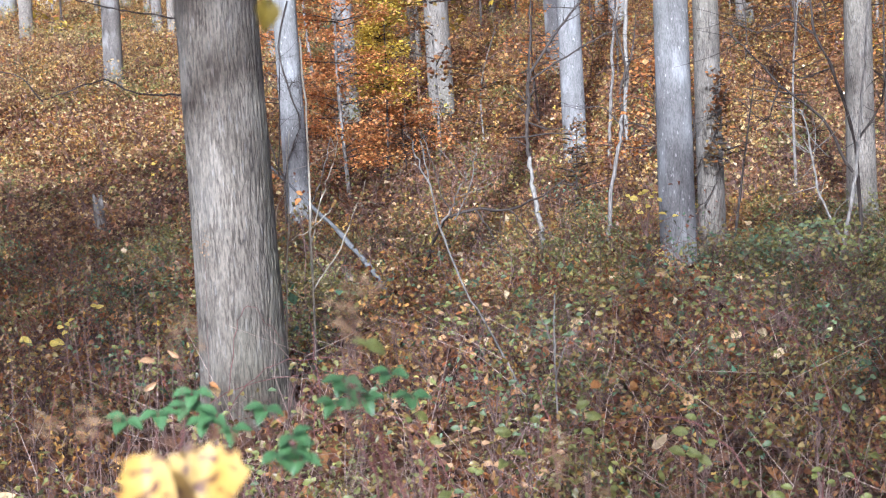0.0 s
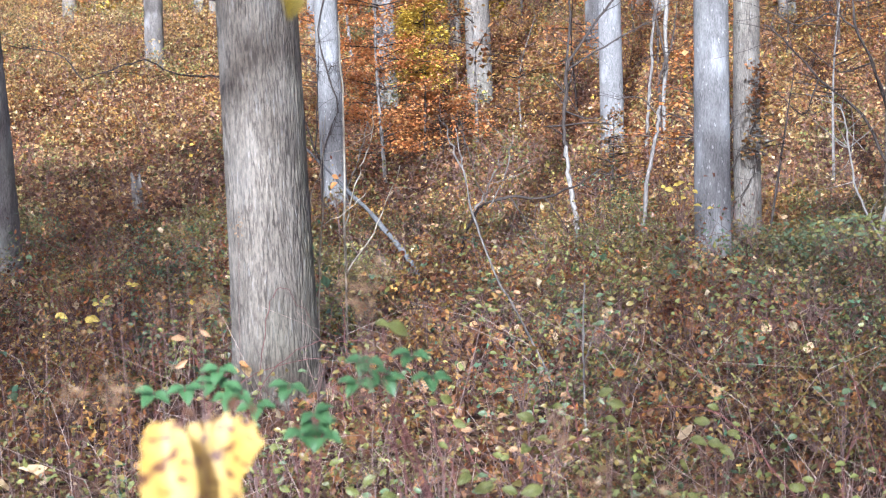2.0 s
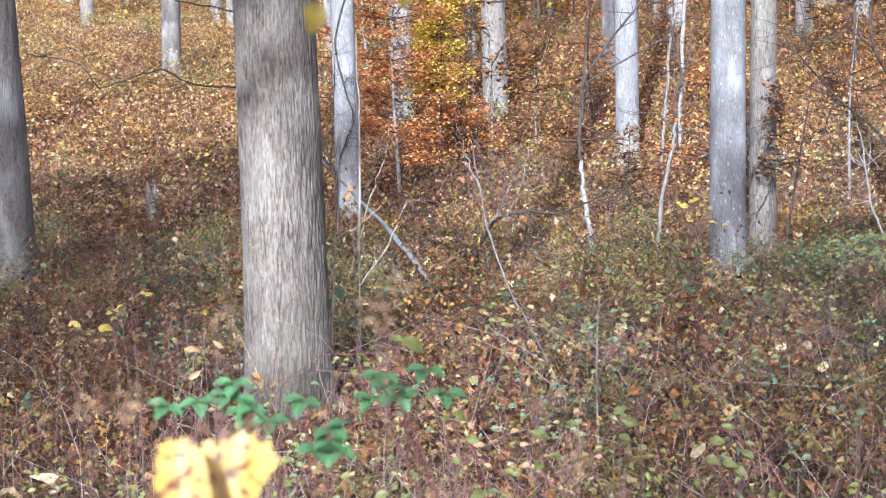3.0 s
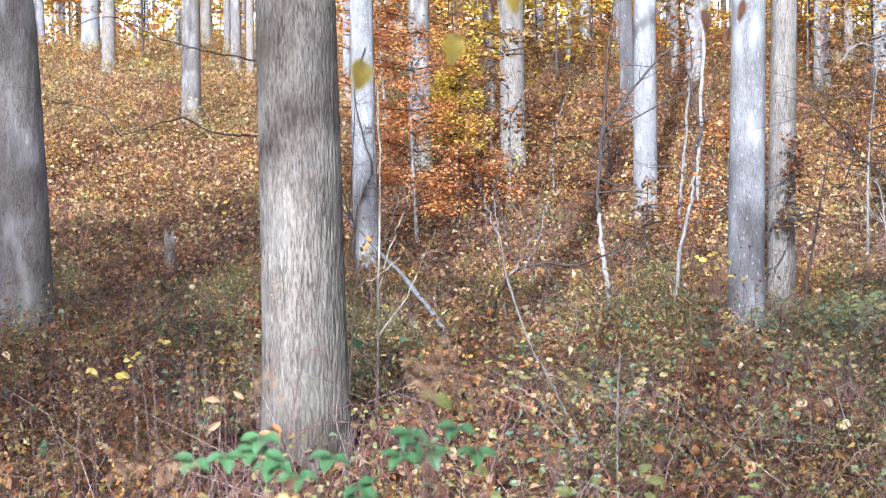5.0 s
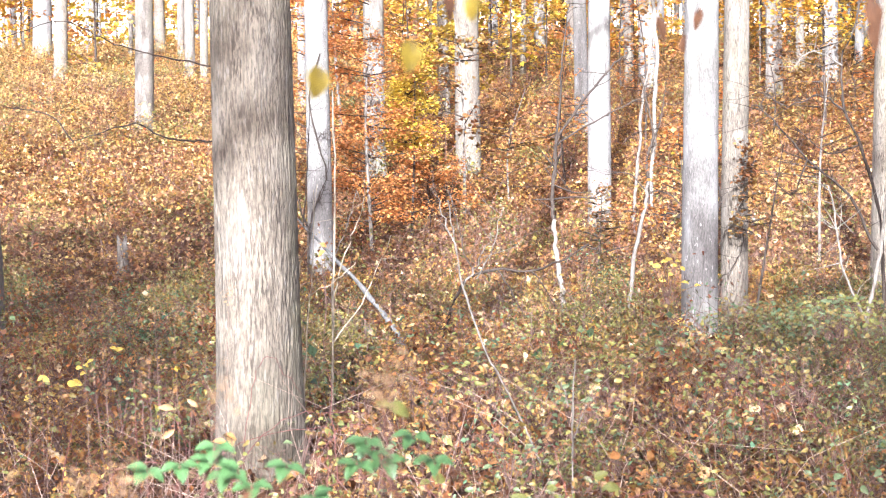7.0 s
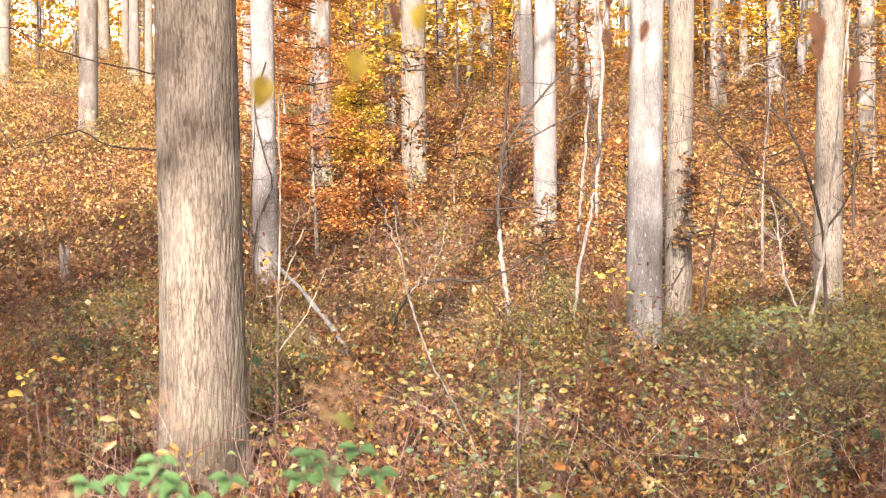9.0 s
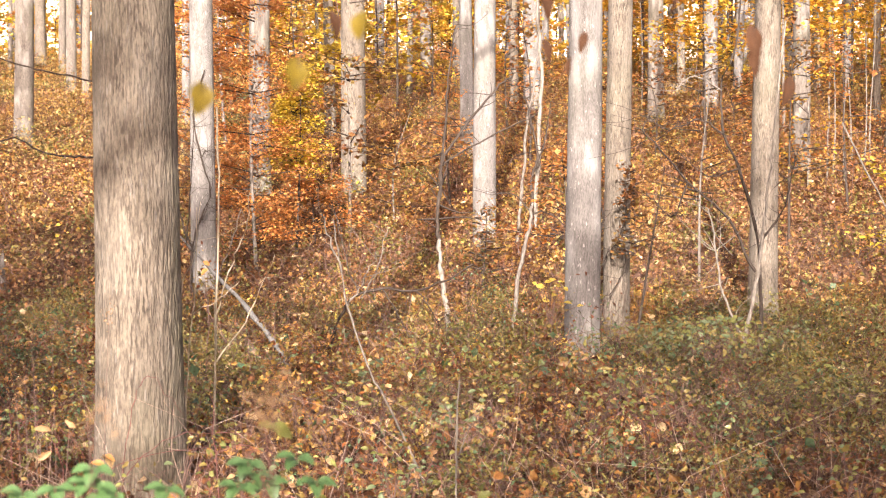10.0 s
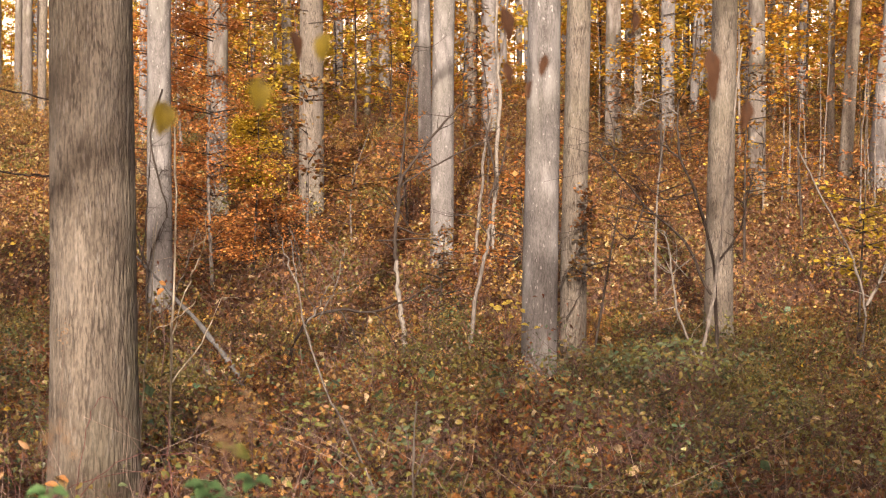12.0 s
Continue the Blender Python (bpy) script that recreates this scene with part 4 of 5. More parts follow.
stuff("sunlit_undergrowth", *bushes(11000, 19.5, 62, 16, 0.056, 0.5, 0.22, lambda x, y: np.where((x < -0.10 * y) | ((x > 2.6) & (x < 7.0) & (y < 27)), 0.9, 0.06)), SUNNY, "pale gold brush on the sunny parts of the slope", "undergrowth")


def mounds(n, y0, y1, per, size, radius, green, margin=1.0, shape=KITE, faces=KITE_FACES):
    """Low rounded bushes: leaves over domes of uneven size, facing outwards, with bare dark hearts."""
    x, y = wedge(n, y0, y1, margin)
    here = clear(x, y) & ((leafy(x, y) > 0.5) == green)
    x, y = x[here], y[here]
    n = len(x)
    r = radius * (0.45 + 0.9 * rng.random(n))
    tall = 0.7 + 1.5 * rng.random(n)
    cx, cy, cr, ct = (np.repeat(a, per) for a in (x, y, r, tall))
    m = len(cx)
    az, up = rng.random(m) * 2 * math.pi, np.arcsin(rng.random(m) ** 0.8)
    shell = cr * (0.65 + 0.4 * rng.random(m) ** 0.5) * (1 + 0.25 * np.sin(3 * az + cx * 40))
    lx, ly = cx + np.cos(az) * np.cos(up) * shell, cy + np.sin(az) * np.cos(up) * shell
    at = np.stack([lx, ly, ground_z(lx, ly) + 0.02 + np.sin(up) * shell * ct], -1)
    yaw = az - math.pi / 2 + rng.normal(0, 0.7, m)
    return leaves(at, size * (0.5 + 1.0 * rng.random(m) ** 1.5) * np.clip(cy / 10, 0.75, 1), yaw, rng.normal(-0.25, 0.55, m), rng.normal(0, 0.7, m), shape, faces, 0.88 if shape is LEAF else 1.2)


LIGHT_GREEN = leaf_material("light_green_leaves", [(0.13, 0.18, 0.08), (0.20, 0.24, 0.11), (0.26, 0.28, 0.11), (0.36, 0.34, 0.14)], 0.18, 0.38, patch=0.6)
OLIVE = leaf_material("olive_leaves", [(0.06, 0.07, 0.03), (0.12, 0.12, 0.045), (0.19, 0.17, 0.06), (0.29, 0.23, 0.08)], 0.18, 0.42)
WINE = leaf_material("wine_brown_leaves", [(0.08, 0.030, 0.022), (0.15, 0.052, 0.028), (0.23, 0.082, 0.036), (0.34, 0.14, 0.05)], 0.18, 0.45)
AMBER = leaf_material("amber_leaves", [(0.34, 0.17, 0.05), (0.46, 0.26, 0.08), (0.58, 0.38, 0.12), (0.66, 0.50, 0.20)], 0.3, 0.5)
for mat, near, far, green, name, label in (
        (LIGHT_GREEN, 520, 1000, True, "light_green_bushes", "low rounded bushes with light green leaves"), (OLIVE, 460, 1900, True, "olive_bushes", "low rounded bushes with dull olive leaves"),
        (TEAL, 210, 60, True, "blue_green_bushes", "low rounded bushes with blue-green leaves"), (WINE, 420, 900, False, "dark_bushes", "low rounded bushes with wine-brown leaves"),
        (AMBER, 110, 800, False, "amber_bushes", "low rounded bushes with amber leaves"), (BRUSH, 300, 1000, False, "brown_bushes", "low rounded bushes with mixed brown leaves")):
    stuff(name, *mounds(near, 4.2, 19, 120, 0.034, 0.28, green, 1.0, LEAF, LEAF_FACES), mat, label + " on the valley floor", "bush")
    stuff(name, *mounds(far, 19, 62, 90, 0.048, 0.46, green), mat, label + " on the slope", "bush")


def bare_twigs(n, y0, y1, height, r0):
    x, y = wedge(n, y0, y1)
    pieces = []
    for a, b in zip(x, y):
        z = float(ground_z(a, b))
        h = height * (0.4 + 1.0 * rng.random() ** 1.5)
        d = rng.normal(0, 0.5, 2) * h
        bend = rng.normal(0, 0.15, 2) * h
        p = np.array([(a, b, z - 0.02), (a + d[0] * 0.4 + bend[0], b + d[1] * 0.4 + bend[1], z + h * 0.55), (a + d[0], b + d[1], z + h * (0.6 + 0.4 * rng.random()))])
        pieces.append(tube(p, np.array([r0, r0 * 0.8, r0 * 0.4]), 3))
    return joined(pieces)


stuff("bramble_stems", *joined([bare_twigs(3800, 3.2, 8, 0.36, 0.0013), bare_twigs(5200, 8, 12, 0.40, 0.0022), bare_twigs(6000, 12, 24, 0.55, 0.004), bare_twigs(2000, 24, 48, 0.9, 0.006)]), TWIG,
      "tangle of thin purple-brown bramble stems", "bramble")

STRAW_STALK = stem_material("dry_stalks", (0.24, 0.16, 0.13), (0.46, 0.36, 0.29))
stuff("dry_weeds", *joined([bare_twigs(600, 3.0, 6.5, 0.5, 0.0014), bare_twigs(260, 5.0, 8.0, 0.6, 0.002)]), STRAW_STALK, "pale dry upright weed stems", "weeds")

# far woods beyond the ridge, too distant to tell tree from tree
n = 50000
x, y = rng.uniform(-75, 85, n), rng.uniform(92, 135, n)
h = 24 * rng.random(n) ** 1.6
clump = vnoise(x + y, h, 3.0, 31) > 0.22
x, y, h = x[clump], y[clump], h[clump]
yaw, pitch, roll = turned(len(x), 0.0, 0.6, 0.7)
stuff("far_foliage", *leaves(np.stack([x, y, ground_z(x, y) + h], -1), 0.35 + 0.3 * rng.random(len(x)), yaw, pitch, roll, KITE, KITE_FACES, 1.3), GOLD,
      "gold and orange leaves of distant woods", "woods")
pieces = []
for _ in range(110):
    x, y = float(rng.uniform(-70, 80)), float(rng.uniform(92, 132))
    z = float(ground_z(x, y))
    pieces.append(tube([(x, y, z - 0.2), (x + rng.normal(0, 0.2), y, z + 11), (x + rng.normal(0, 0.5), y, z + 22)], [rng.uniform(0.12, 0.3), 0.14, 0.06], 6))
stuff("far_trunks", *joined(pieces), BARK_GREY, "grey trunks of distant woods", "woods")


# added sunlit backdrop hill far beyond the ridge; pale colours stand for bright haze
HAZE, nodes, links, bsdf = material("painted_haze")
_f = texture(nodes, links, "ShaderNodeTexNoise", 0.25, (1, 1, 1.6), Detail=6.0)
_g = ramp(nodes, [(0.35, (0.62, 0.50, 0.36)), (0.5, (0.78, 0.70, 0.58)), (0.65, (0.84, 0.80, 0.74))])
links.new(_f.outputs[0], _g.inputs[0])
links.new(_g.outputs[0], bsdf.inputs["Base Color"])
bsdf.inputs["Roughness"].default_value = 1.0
hx, hs = np.meshgrid(np.linspace(-260, 260, 90), np.linspace(0, 1, 14), indexing="ij")
hz = -2 + (58 + 9 * np.sin(hx * 0.021) + 5 * np.sin(hx * 0.09)) * hs
i, j = np.meshgrid(np.arange(89), np.arange(13), indexing="ij")
k = i * 14 + j
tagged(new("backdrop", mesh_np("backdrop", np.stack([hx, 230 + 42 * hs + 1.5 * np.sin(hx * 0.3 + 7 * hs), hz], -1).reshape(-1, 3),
                               np.stack([k, k + 14, k + 15, k + 1], -1).reshape(-1, 4), HAZE, True)), "pale backdrop hill added far off, with haze painted in", "hillside", kind="structure")


# ---- plants close to the path ----
SPOTTED, nodes, links, bsdf = material("spotted_yellow_leaf")
_n = texture(nodes, links, "ShaderNodeTexNoise", 8.0, (0.6, 1.4, 1.0), Detail=2.0)
_r = ramp(nodes, [(0.54, (0, 0, 0)), (0.60, (1, 1, 1))])
links.new(_n.outputs[0], _r.inputs[0])
_b = texture(nodes, links, "ShaderNodeTexNoise", 2.5, Detail=3.0)
_c = ramp(nodes, [(0.35, (0.42, 0.25, 0.025)), (0.6, (0.52, 0.35, 0.08))])
links.new(_b.outputs[0], _c.inputs[0])
links.new(mix(nodes, links, _r.outputs[0], _c.outputs[0], (0.12, 0.045, 0.015)), bsdf.inputs["Base Color"])
bsdf.inputs["Roughness"].default_value = 0.5
BRAMBLE = leaf_material("bramble_leaf", [(0.045, 0.15, 0.115), (0.06, 0.19, 0.15), (0.10, 0.21, 0.09)], 0.2, 0.4)
WEED = leaf_material("pale_green_leaf", [(0.14, 0.23, 0.09), (0.20, 0.28, 0.12), (0.12, 0.23, 0.11), (0.28, 0.28, 0.09)], 0.35, 0.5)
HANGING = leaf_material("yellow_green_leaf", [(0.20, 0.175, 0.03), (0.27, 0.22, 0.04)], 0.35, 0.45)
WITHERED = leaf_material("withered_leaf", [(0.085, 0.04, 0.024), (0.12, 0.06, 0.038)], 0.1, 0.8)
TAN = leaf_material("tan_leaf", [(0.50, 0.34, 0.25), (0.55, 0.42, 0.33), (0.42, 0.26, 0.17)], 0.25, 0.6)
SEED = leaf_material("seed_fluff", [(0.32, 0.22, 0.17), (0.44, 0.32, 0.26), (0.24, 0.16, 0.12)], 0.2, 0.9)
CANE = stem_material("red_brown_cane", (0.13, 0.05, 0.045), (0.20, 0.09, 0.08))


def blade(outline, rings=4, cup=0.12, fold=0.10, name="leaf", mat=None):
    """A leaf one unit long with the given half outline (x, y), cupped and folded along its midrib."""
    half = np.array(outline, float)
    whole = np.vstack([half, (half * (-1, 1))[::-1][1:-1]])
    c = np.array([0, 0.5])
    v = [(0, 0.5, 0)]
    for k in range(1, rings + 1):
        for p in whole:
            q = c + (p - c) * k / rings
            v.append((q[0], q[1], fold * abs(q[0]) - cup * (q[1] - 0.4) ** 2 + 0.02 * math.sin(9 * q[1] + 5 * q[0])))
    m = len(whole)
    bm = bmesh.new()
    vs = [bm.verts.new(p) for p in v]
    for i in range(m):
        bm.faces.new((vs[0], vs[1 + i], vs[1 + (i + 1) % m]))
        for k in range(rings - 1):
            a, b = 1 + k * m + i, 1 + k * m + (i + 1) % m
            bm.faces.new((vs[a], vs[a + m], vs[b + m], vs[b]))
    for face in bm.faces:
        face.smooth = True
    me = bpy.data.meshes.new(name)
    bm.to_mesh(me)
    bm.free()
    me.materials.append(mat)
    return me


TULIP = [(0, 0.0), (0.18, 0.03), (0.40, 0.12), (0.52, 0.26), (0.40, 0.38), (0.34, 0.48), (0.46, 0.66), (0.56, 0.80), (0.42, 0.84), (0.30, 0.94), (0.18, 0.88), (0.08, 0.96), (0, 0.90)]
OVAL = [(0, 0), (0.13, 0.08), (0.25, 0.22), (0.29, 0.30), (0.33, 0.42), (0.31, 0.48), (0.29, 0.60), (0.25, 0.66), (0.19, 0.80), (0.12, 0.88), (0, 1)]
SLIM = [(0, 0.0), (0.14, 0.03), (0.26, 0.14), (0.32, 0.30), (0.33, 0.48), (0.31, 0.66), (0.27, 0.82), (0.20, 0.93), (0.10, 0.97), (0, 0.95)]
tulip_leaf = blade(TULIP, 5, 0.25, 0.16, "leaf", SPOTTED)
slim_leaf = blade(SLIM, 5, 0.30, 0.22, "leaf", SPOTTED)
OVALS = {m.name: blade(OVAL, 2, 0.55, 0.28, "leaf", m) for m in (BRAMBLE, WEED, HANGING, WITHERED, TAN, TEAL, YELLOW, GREEN, ORANGE)}


def put_leaf(root, me, at, size, tilt=55.0, spin=0.0, turn=0.0, squash=1.0, twig=None):
    """A leaf whose middle is at the point, its face turned up and towards the path."""
    ob = part("leaf", me, twig or root)
    ob.matrix_basis = (Matrix.Translation(Vector(at) - root.location) @ pose(0, 0, 0, 0, 0, turn) @ pose(0, 0, 0, tilt, 0, 0) @ pose(0, 0, 0, 0, 0, spin)
                       @ Matrix.Diagonal((size * squash, size, size, 1)) @ Matrix.Translation((0, -0.5, 0)))
    return ob


def plant(name, foot, tips, size, mat, stem_mat, label, category, seed, r0=0.003, tilt=55.0, group="plants by the path", fork=0.55, spread=25, squash=0.9, leaflets=1):
    """A stalk from the ground that forks to a leaf at each tip."""
    r = np.random.default_rng(seed)
    x, y = foot
    z = float(ground_z(x, y)) - 0.03
    root = empty(name, x, y, z, label, category, group)
    tips = [Vector(t) for t in tips]
    mid = sum(tips, Vector()) / len(tips)
    knot = Vector((x, y, z)).lerp(mid, fork) + Vector((r.normal(0, 0.02), r.normal(0, 0.02), 0))
    line = smooth_line([(0, 0, 0), tuple((knot - root.location) * 0.5 + Vector((r.normal(0, 0.02), 0, 0.02))), tuple(knot - root.location)], 5)
    v, f = tube(line, np.linspace(r0, r0 * 0.7, len(line)), 6)
    part("stalk", mesh_np("stalk", v, f, stem_mat, True), root)
    for t in tips:
        a, b = knot - root.location, t - root.location
        bl = smooth_line([tuple(a), tuple(a.lerp(b, 0.5) + Vector((0, 0, 0.12 * (b - a).length))), tuple(b)], 2)
        v, f = tube(bl, np.linspace(r0 * 0.6, r0 * 0.3, len(bl)), 4)
        twig = part("twig", mesh_np("twig", v, f, stem_mat, True), root)
        if leaflets == 3:
            lean, turn = r.normal(0, 25), r.normal(0, 20)
            for spin, k in ((lean + 105, 0.8), (lean + 180, 1.0), (lean - 105, 0.8)):
                a = radians(spin)
                put_leaf(root, OVALS[mat.name], t + Vector((-math.sin(a), 0, 0.6 * math.cos(a))) * size * 0.42, size * k, 30 + r.normal(0, 9), spin, turn, squash, twig)
            continue
        put_leaf(root, OVALS[mat.name], t, size * (0.75 + 0.5 * r.random()), tilt + r.normal(0, 15), r.choice((-1, 1)) * r.uniform(50, 130), r.normal(0, spread), squash, twig)
    return root


# the big spotted leaves on their own seedling
seedling = empty("tulip_tree_seedling", -0.20, 1.37, float(ground_z(-0.2, 1.37)) - 0.03, "tulip tree seedling with two large spotted yellow leaves", "seedling")
for a, b in (((0, 0, 0), (-0.01, 0.0, 1.16)), ):
    v, f = tube(smooth_line([a, (0.02, 0.01, 0.6), b], 6), np.linspace(0.004, 0.0022, 13), 6)
    part("stalk", mesh_np("stalk", v, f, CANE, True), seedling)
for me, at, size, spin, turn, squash in ((slim_leaf, (-0.227, 1.31, 1.280), 0.092, 3, 12, 0.66), (tulip_leaf, (-0.201, 1.36, 1.273), 0.098, -12, -6, 0.56)):
    ob = put_leaf(seedling, me, at, size, 78, spin, turn, squash)
    low = Vector(at) - Vector((0, 0, 0.045)) - seedling.location
    v, f = tube(smooth_line([(-0.01, 0, 1.16), tuple(low.lerp(Vector((-0.01, 0, 1.16)), 0.5)), tuple(low)], 3), np.linspace(0.0015, 0.001, 7), 5)
    part("leaf_stalk", mesh_np("leaf_stalk", v, f, CANE, True), seedling)

for at, size, spin in (((-0.218, 1.345, 1.322), 0.012, 40), ((-0.190, 1.37, 1.323), 0.014, -30), ((-0.205, 1.37, 1.312), 0.011, 100), ((-0.176, 1.37, 1.318), 0.010, 10)):
    put_leaf(seedling, OVALS["withered_leaf"], at, size, 65, spin, 20, 0.8)
plant("bramble", (-0.62, 2.5), [(-0.489, 2.35, 1.141), (-0.444, 2.35, 1.147), (-0.394, 2.35, 1.174), (-0.403, 2.36, 1.154)], 0.038, BRAMBLE, CANE, "bramble cane with fresh green leaves", "bramble", 1, 0.0028, 32, leaflets=3)
plant("bramble", (-0.2, 2.45), [(-0.363, 2.35, 1.140), (-0.344, 2.35, 1.119), (-0.294, 2.35, 1.146), (-0.384, 2.36, 1.131)], 0.038, BRAMBLE, CANE, "bramble cane with fresh green leaves", "bramble", 2, 0.0028, 32, leaflets=3)
plant("bramble", (0.05, 2.5), [(-0.117, 2.35, 1.188), (-0.168, 2.35, 1.166), (-0.197, 2.35, 1.149), (-0.157, 2.36, 1.149), (-0.184, 2.36, 1.178), (-0.088, 2.35, 1.154)], 0.038, BRAMBLE, CANE, "bramble cane with fresh green leaves", "bramble", 3, 0.0028, 32, leaflets=3)
plant("weed", (-0.1, 2.6), [(-0.164, 2.45, 1.214), (-0.14, 2.45, 1.205)], 0.035, WEED, CANE, "slim weed with yellow-green top leaves", "weed", 4)
plant("bramble", (-0.28, 2.3), [(-0.256, 2.2, 1.113), (-0.236, 2.2, 1.124), (-0.239, 2.2, 1.139), (-0.230, 2.2, 1.108)], 0.038, BRAMBLE, CANE, "bramble cane with fresh green leaves", "bramble", 5, 0.0028, 32, leaflets=3)
for n, (foot, tips) in enumerate([((0.25, 3.65), [(0.248, 3.6, 0.864), (0.273, 3.6, 0.836), (0.26, 3.6, 0.80)]), ((0.1, 3.7), [(0.136, 3.6, 0.835), (0.064, 3.6, 0.811), (0.061, 3.6, 0.738), (0.10, 3.6, 0.76)]),
                                  ((-0.1, 3.7), [(-0.117, 3.6, 0.857), (-0.15, 3.6, 0.85), (-0.09, 3.6, 0.80), (-0.13, 3.6, 0.75)]),
                                  ((0.49, 3.7), [(0.493, 3.6, 0.822), (0.466, 3.6, 0.790), (0.537, 3.6, 0.761), (0.497, 3.6, 0.736), (0.459, 3.6, 0.744), (0.52, 3.6, 0.72)]),
                                  ((-0.05, 3.1), [(-0.066, 3.0, 0.829), (-0.03, 3.0, 0.81), (0.061, 3.0, 0.802), (0.019, 3.0, 0.804)]), ((-0.27, 3.1), [(-0.248, 3.0, 0.830), (-0.28, 3.0, 0.81), (-0.21, 3.0, 0.80)])]):
    plant("weed", foot, tips, 0.036, WEED, TWIG, "leafy weed with pale green leaves", "weed", 20 + n, 0.003)
plant("weed", (0.29, 3.8), [(0.282, 3.6, 0.909)], 0.036, ORANGE, TWIG, "weed with one orange leaf", "weed", 30)
plant("dry_weed", (-0.86, 4.6), [(-0.847, 4.45, 0.898), (-0.921, 4.45, 0.884), (-0.918, 4.45, 0.809)], 0.04, TAN, TWIG, "dry weed with curled tan leaves", "weed", 31, 0.003, 75, squash=0.6)
plant("dry_weed", (-0.74, 4.6), [(-0.737, 4.45, 0.803), (-0.771, 4.45, 0.787)], 0.036, ORANGE, TWIG, "dry weed with orange leaves", "weed", 32, 0.003, 65, squash=0.7)
plant("seedling", (-2.35, 9.1), [(-2.234, 9.0, 0.507), (-2.20, 9.0, 0.50), (-2.406, 9.0, 0.406), (-2.45, 9.0, 0.39), (-2.38, 9.0, 0.43), (-2.427, 9.0, 0.355), (-2.500, 9.0, 0.295), (-2.46, 9.0, 0.30)], 0.062, YELLOW, TWIG, "tree seedling with bright yellow leaves", "seedling", 33, 0.005)
plant("seedling", (-2.7, 9.1), [(-2.654, 9.0, 0.322), (-2.68, 9.0, 0.33), (-2.765, 9.0, 0.211)], 0.055, YELLOW, TWIG, "small tree seedling with pale yellow leaves", "seedling", 34, 0.004)
plant("seedling", (1.80, 14.5), [(1.689, 14.4, 0.617), (1.800, 14.4, 0.673), (1.940, 14.4, 0.590), (1.746, 14.4, 0.479), (2.081, 14.4, 0.424), (1.969, 14.4, 0.452), (1.634, 14.4, 0.645), (1.829, 14.4, 0.535), (1.76, 14.4, 0.66), (1.87, 14.4, 0.62), (1.90, 14.4, 0.66)],
      0.075, YELLOW, TWIG, "slender seedling with clear yellow leaves", "seedling", 35, 0.008)
plant("seedling", (1.9, 14.5), [(1.973, 14.4, 0.0), (1.90, 14.4, -0.05), (1.864, 14.4, 0.05), (1.93, 14.4, 0.08)], 0.09, YELLOW, TWIG, "low seedling with pale yellow leaves", "seedling", 36, 0.005)
plant("seedling", (-1.33, 12.6), [(-1.357, 12.5, 0.872), (-1.333, 12.5, 0.944)], 0.08, ORANGE, TWIG, "thin seedling with orange leaves", "seedling", 37, 0.005)
for n in range(196):
    y = float(rng.uniform(7.5, 17.5) if n < 150 else rng.uniform(3.5, 7.0))
    x = float(rng.uniform(-0.34 * y, 0.42 * y) if n < 150 else rng.uniform(-0.2 * y, 0.40 * y))
    if n < 28:
        x, y = float(rng.uniform(2.25, 3.9)), float(rng.uniform(13.1, 14.6))
    h = float(rng.uniform(0.22, 0.5)) + (0.12 if n < 28 else 0)
    z = float(ground_z(x, y))
    tips = [(x + float(rng.normal(0, 0.10)), y + float(rng.normal(0, 0.08)), z + h * float(rng.uniform(0.55, 1.05))) for _ in range(11 if n < 150 else 8)]
    mat = (TEAL, GREEN, WEED, TEAL)[n % 4] if n < 28 else (GREEN, WEED, TEAL, GREEN, WEED, TAN, TEAL, GREEN)[n % 8] if n < 150 else (WEED, TEAL, WEED, GREEN, TEAL, TAN)[n % 6]
    name = {"blue_green_leaves": "bluish green", "green_leaves": "olive green", "pale_green_leaf": "pale green", "yellow_leaves": "yellow", "tan_leaf": "withered tan"}[mat.name]
    plant("low_plant", (x, y), tips, 0.060 if n < 28 else 0.042 if n < 150 else 0.034, mat, TWIG, "low leafy forest plant with " + name + " leaves", "plant", 50 + n, 0.004, 45, "low plants", 0.45)


def seed_stalk(x, y, top, seed, wide=1.0):
    """A dry stalk with a fluffy brown seed head."""
    r = np.random.default_rng(seed)
    z = float(ground_z(x, y)) - 0.03
    root = empty("seed_stalk", x, y, z, "dry weed stalk with a fluffy brown seed head", "weed", "seed stalks")
    line = smooth_line([(0, 0, 0), (r.normal(0, 0.015), 0.01, (top - z) * 0.5), (0, 0, top - z)], 6)
    v, f = tube(line, np.linspace(0.0012, 0.0006, len(line)) * wide ** 0.5, 5)
    part("stalk", mesh_np("stalk", v, f, TWIG, True), root)
    n = 46
    at = r.normal(0, 1, (n, 3)) * (0.0075 * wide, 0.0075 * wide, 0.0095 * wide ** 2) + (0, 0, top - z)
    v, f = leaves(at, (0.003 + 0.003 * r.random(n)) * wide, r.random(n) * 6.3, r.normal(0.4, 0.8, n), r.normal(0, 1, n), KITE, KITE_FACES)
    tagged(part("seed_head", mesh_np("seed_head", v, f, SEED), root), kind="stuff")


for n, (x, y, top) in enumerate([(-0.090, 1.35, 1.40), (-0.207, 1.35, 1.40), (0.051, 1.35, 1.296), (0.080, 1.35, 1.262), (-0.304, 1.35, 1.332), (-0.275, 1.35, 1.340), (0.134, 1.35, 1.254), (-0.085, 1.36, 1.413)]):
    seed_stalk(x, y, top, 60 + n)

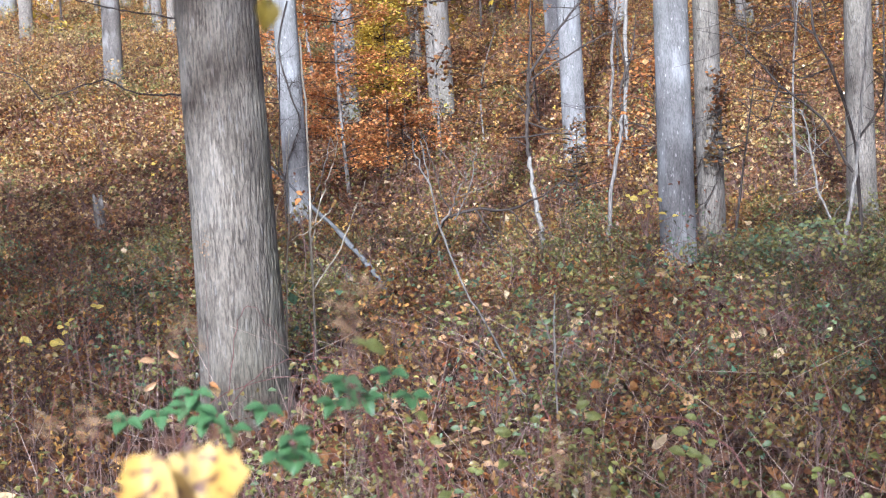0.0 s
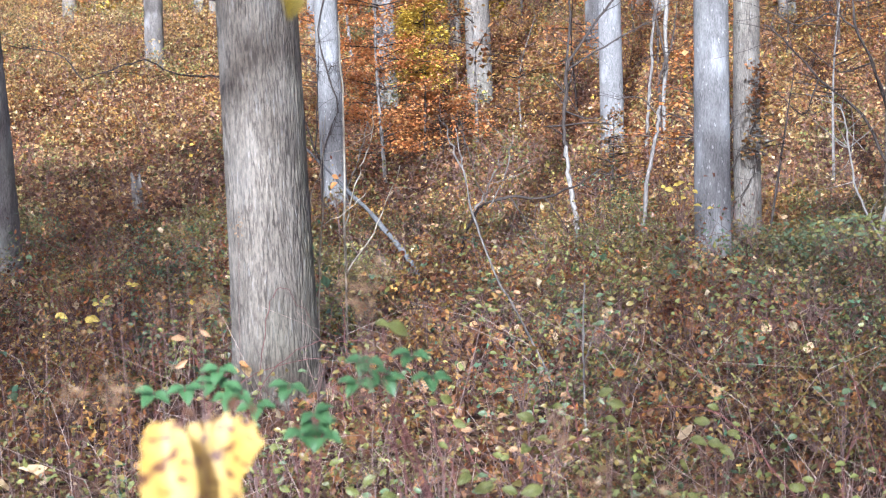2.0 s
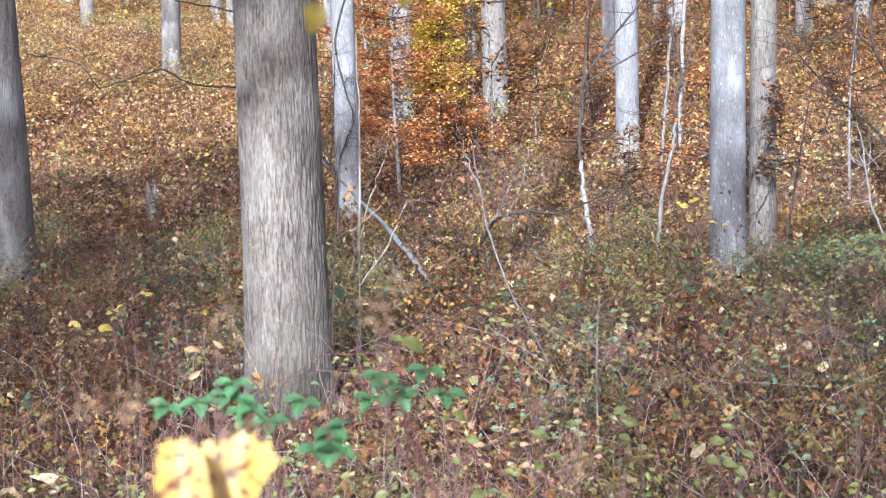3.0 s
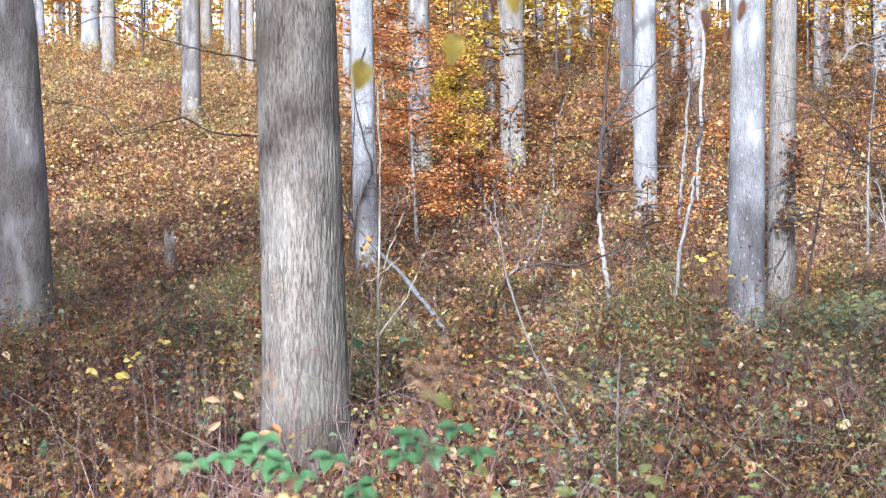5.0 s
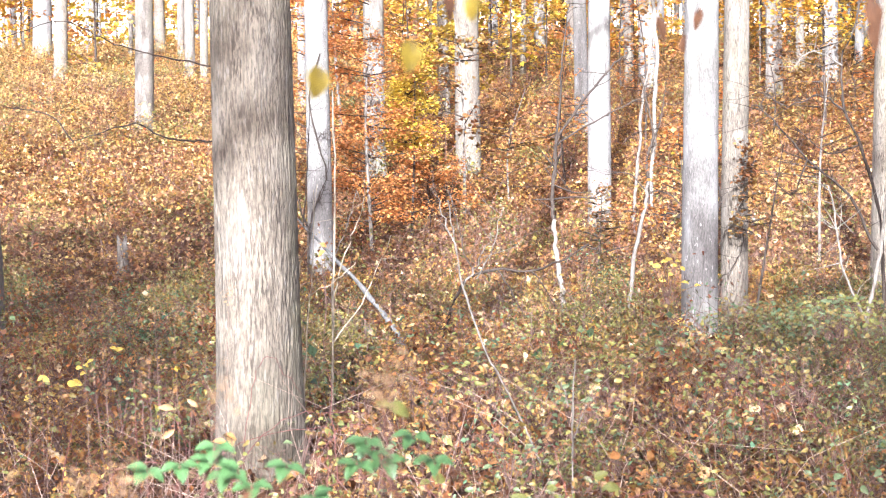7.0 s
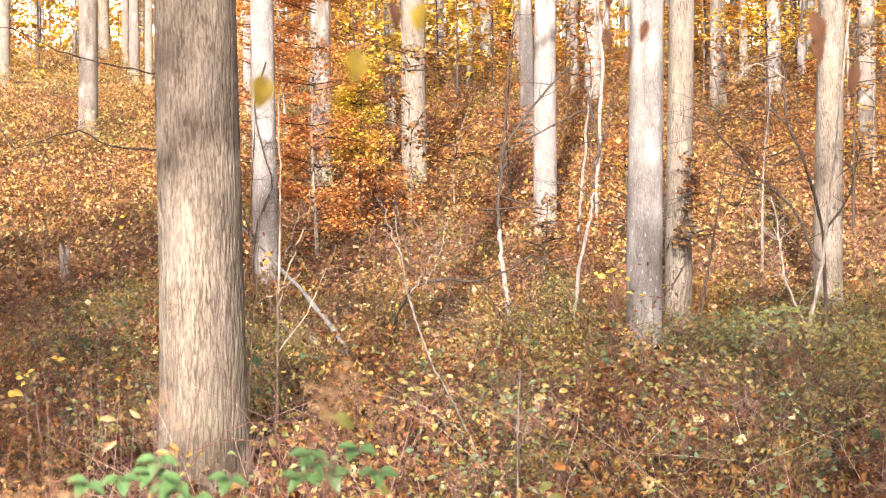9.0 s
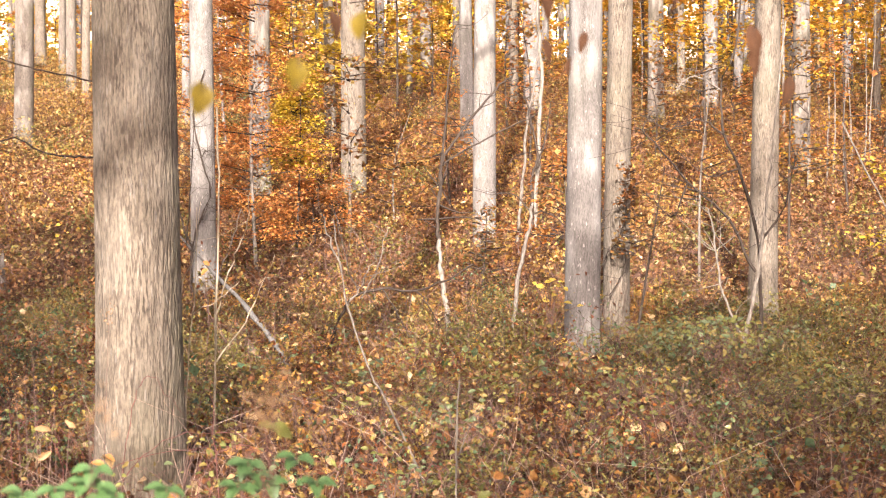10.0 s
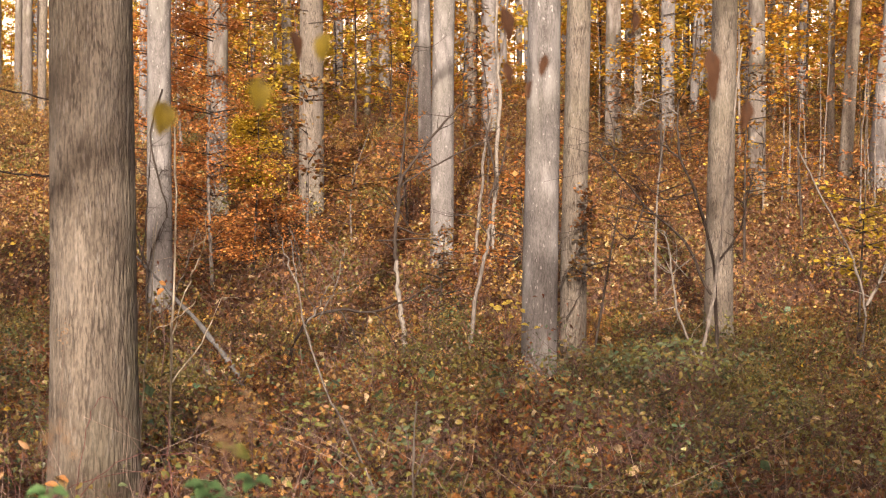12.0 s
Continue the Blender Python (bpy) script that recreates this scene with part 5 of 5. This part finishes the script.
for n, (x, y, top) in enumerate([(-1.19, 5.5, 1.05), (-1.12, 5.5, 1.08), (-1.02, 5.5, 1.07), (-0.92, 5.5, 1.11), (-1.48, 6.0, 1.02), (-1.30, 5.2, 0.95), (-1.6, 5.6, 0.9), (-1.42, 5.4, 1.0), (-1.52, 5.1, 0.86), (-1.72, 5.9, 0.96), (-1.25, 4.9, 0.92), (-1.05, 4.8, 0.98), (-1.36, 4.6, 0.84), (-1.66, 5.0, 0.9), (-1.15, 5.1, 0.88)]):
    seed_stalk(x, y, top, 80 + n, 1.7)
for n in range(22):
    x, y = float(rng.uniform(-0.4, 1.4)) if n % 2 else float(rng.uniform(-2.2, -1.6)), float(rng.uniform(3.6, 6.2))
    if n >= 12:
        x, y = float(rng.uniform(-1.7, -0.6)), float(rng.uniform(6.4, 7.3))
    z = float(ground_z(x, y))
    cane = empty("bramble", x, y, z, "bare arching bramble cane", "bramble", "bramble canes")
    d, h = float(rng.normal(0, 0.5)), float(rng.uniform(0.4, 0.75))
    line = smooth_line([(0, 0, -0.03), (d * 0.3, 0.05, h * 0.8), (d * 0.7, 0.08, h), (d * 1.3, 0.1, h * 0.75)], 6)
    line[1:] += rng.normal(0, 0.006, (len(line) - 1, 3))
    v, f = tube(line, np.linspace(0.0024, 0.001, len(line)), 6)
    part("cane", mesh_np("cane", v, f, CANE, True), cane)

# a young tree beside the path whose bough reaches over it and lets single leaves hang into view
over = empty("overhanging_sapling", 1.05, 1.62, float(ground_z(1.05, 1.62)) - 0.05, "young tree with a bough hanging over the path", "sapling")
v, f = tube(smooth_line([(0, 0, 0), (0.02, 0, 1.0), (-0.03, 0.02, 2.0), (0.02, 0, 3.1)], 6), np.linspace(0.022, 0.008, 19), 8, 0.1)
part("stem", mesh_np("stem", v, f, DARK_TWIG, True), over)
bough = np.array([(-0.02, 0.0, 1.86), (-0.4, -0.1, 2.04), (-0.8, -0.15, 2.0), (-1.25, -0.14, 1.93)])
v, f = tube(smooth_line(bough, 6), np.linspace(0.009, 0.003, 19), 6, 0.1)
part("branch", mesh_np("branch", v, f, DARK_TWIG, True), over)
part("branch", mesh_np("branch", *tube(smooth_line([(-0.01, 0.01, 2.3), (-0.25, 0.3, 2.5), (-0.7, 0.55, 2.48), (-1.15, 0.6, 2.4)], 6), np.linspace(0.009, 0.003, 19), 6, 0.1), DARK_TWIG, True), over)
for x, y, z, size, mat in [(-0.149, 1.5, 1.625, 0.028, HANGING), (-0.075, 1.5, 1.644, 0.028, HANGING), (-0.025, 1.5, 1.682, 0.024, HANGING), (-0.06, 2.271, 1.77, 0.044, WITHERED),
                           (0.218, 2.271, 1.802, 0.052, WITHERED), (0.22, 2.271, 1.737, 0.036, WITHERED), (0.267, 2.271, 1.749, 0.032, WITHERED), (0.248, 2.271, 1.716, 0.028, WITHERED),
                           (0.496, 2.271, 1.749, 0.056, WITHERED), (0.496, 2.271, 1.723, 0.04, WITHERED), (0.542, 2.271, 1.686, 0.048, WITHERED), (0.389, 2.271, 1.809, 0.04, WITHERED)]:
    top = (x - 1.05, -0.14, 1.99) if mat is HANGING else (x - 1.05, 0.6, 2.46)
    line = smooth_line([top, (x - 1.05 + 0.01, y - 1.62 + 0.01, (z + top[2]) / 2), (x - 1.05, y - 1.62, z + 0.06)], 4)
    v, f = tube(line, np.linspace(0.0012, 0.0005, len(line)), 4)
    twig = part("twig", mesh_np("twig", v, f, DARK_TWIG, True), over)
    put_leaf(over, OVALS[mat.name], (x, y, z), size, 80, 180 + 15 * math.sin(x * 90), 40 * math.sin(x * 70), 1.15 if mat is HANGING else 0.6, twig)
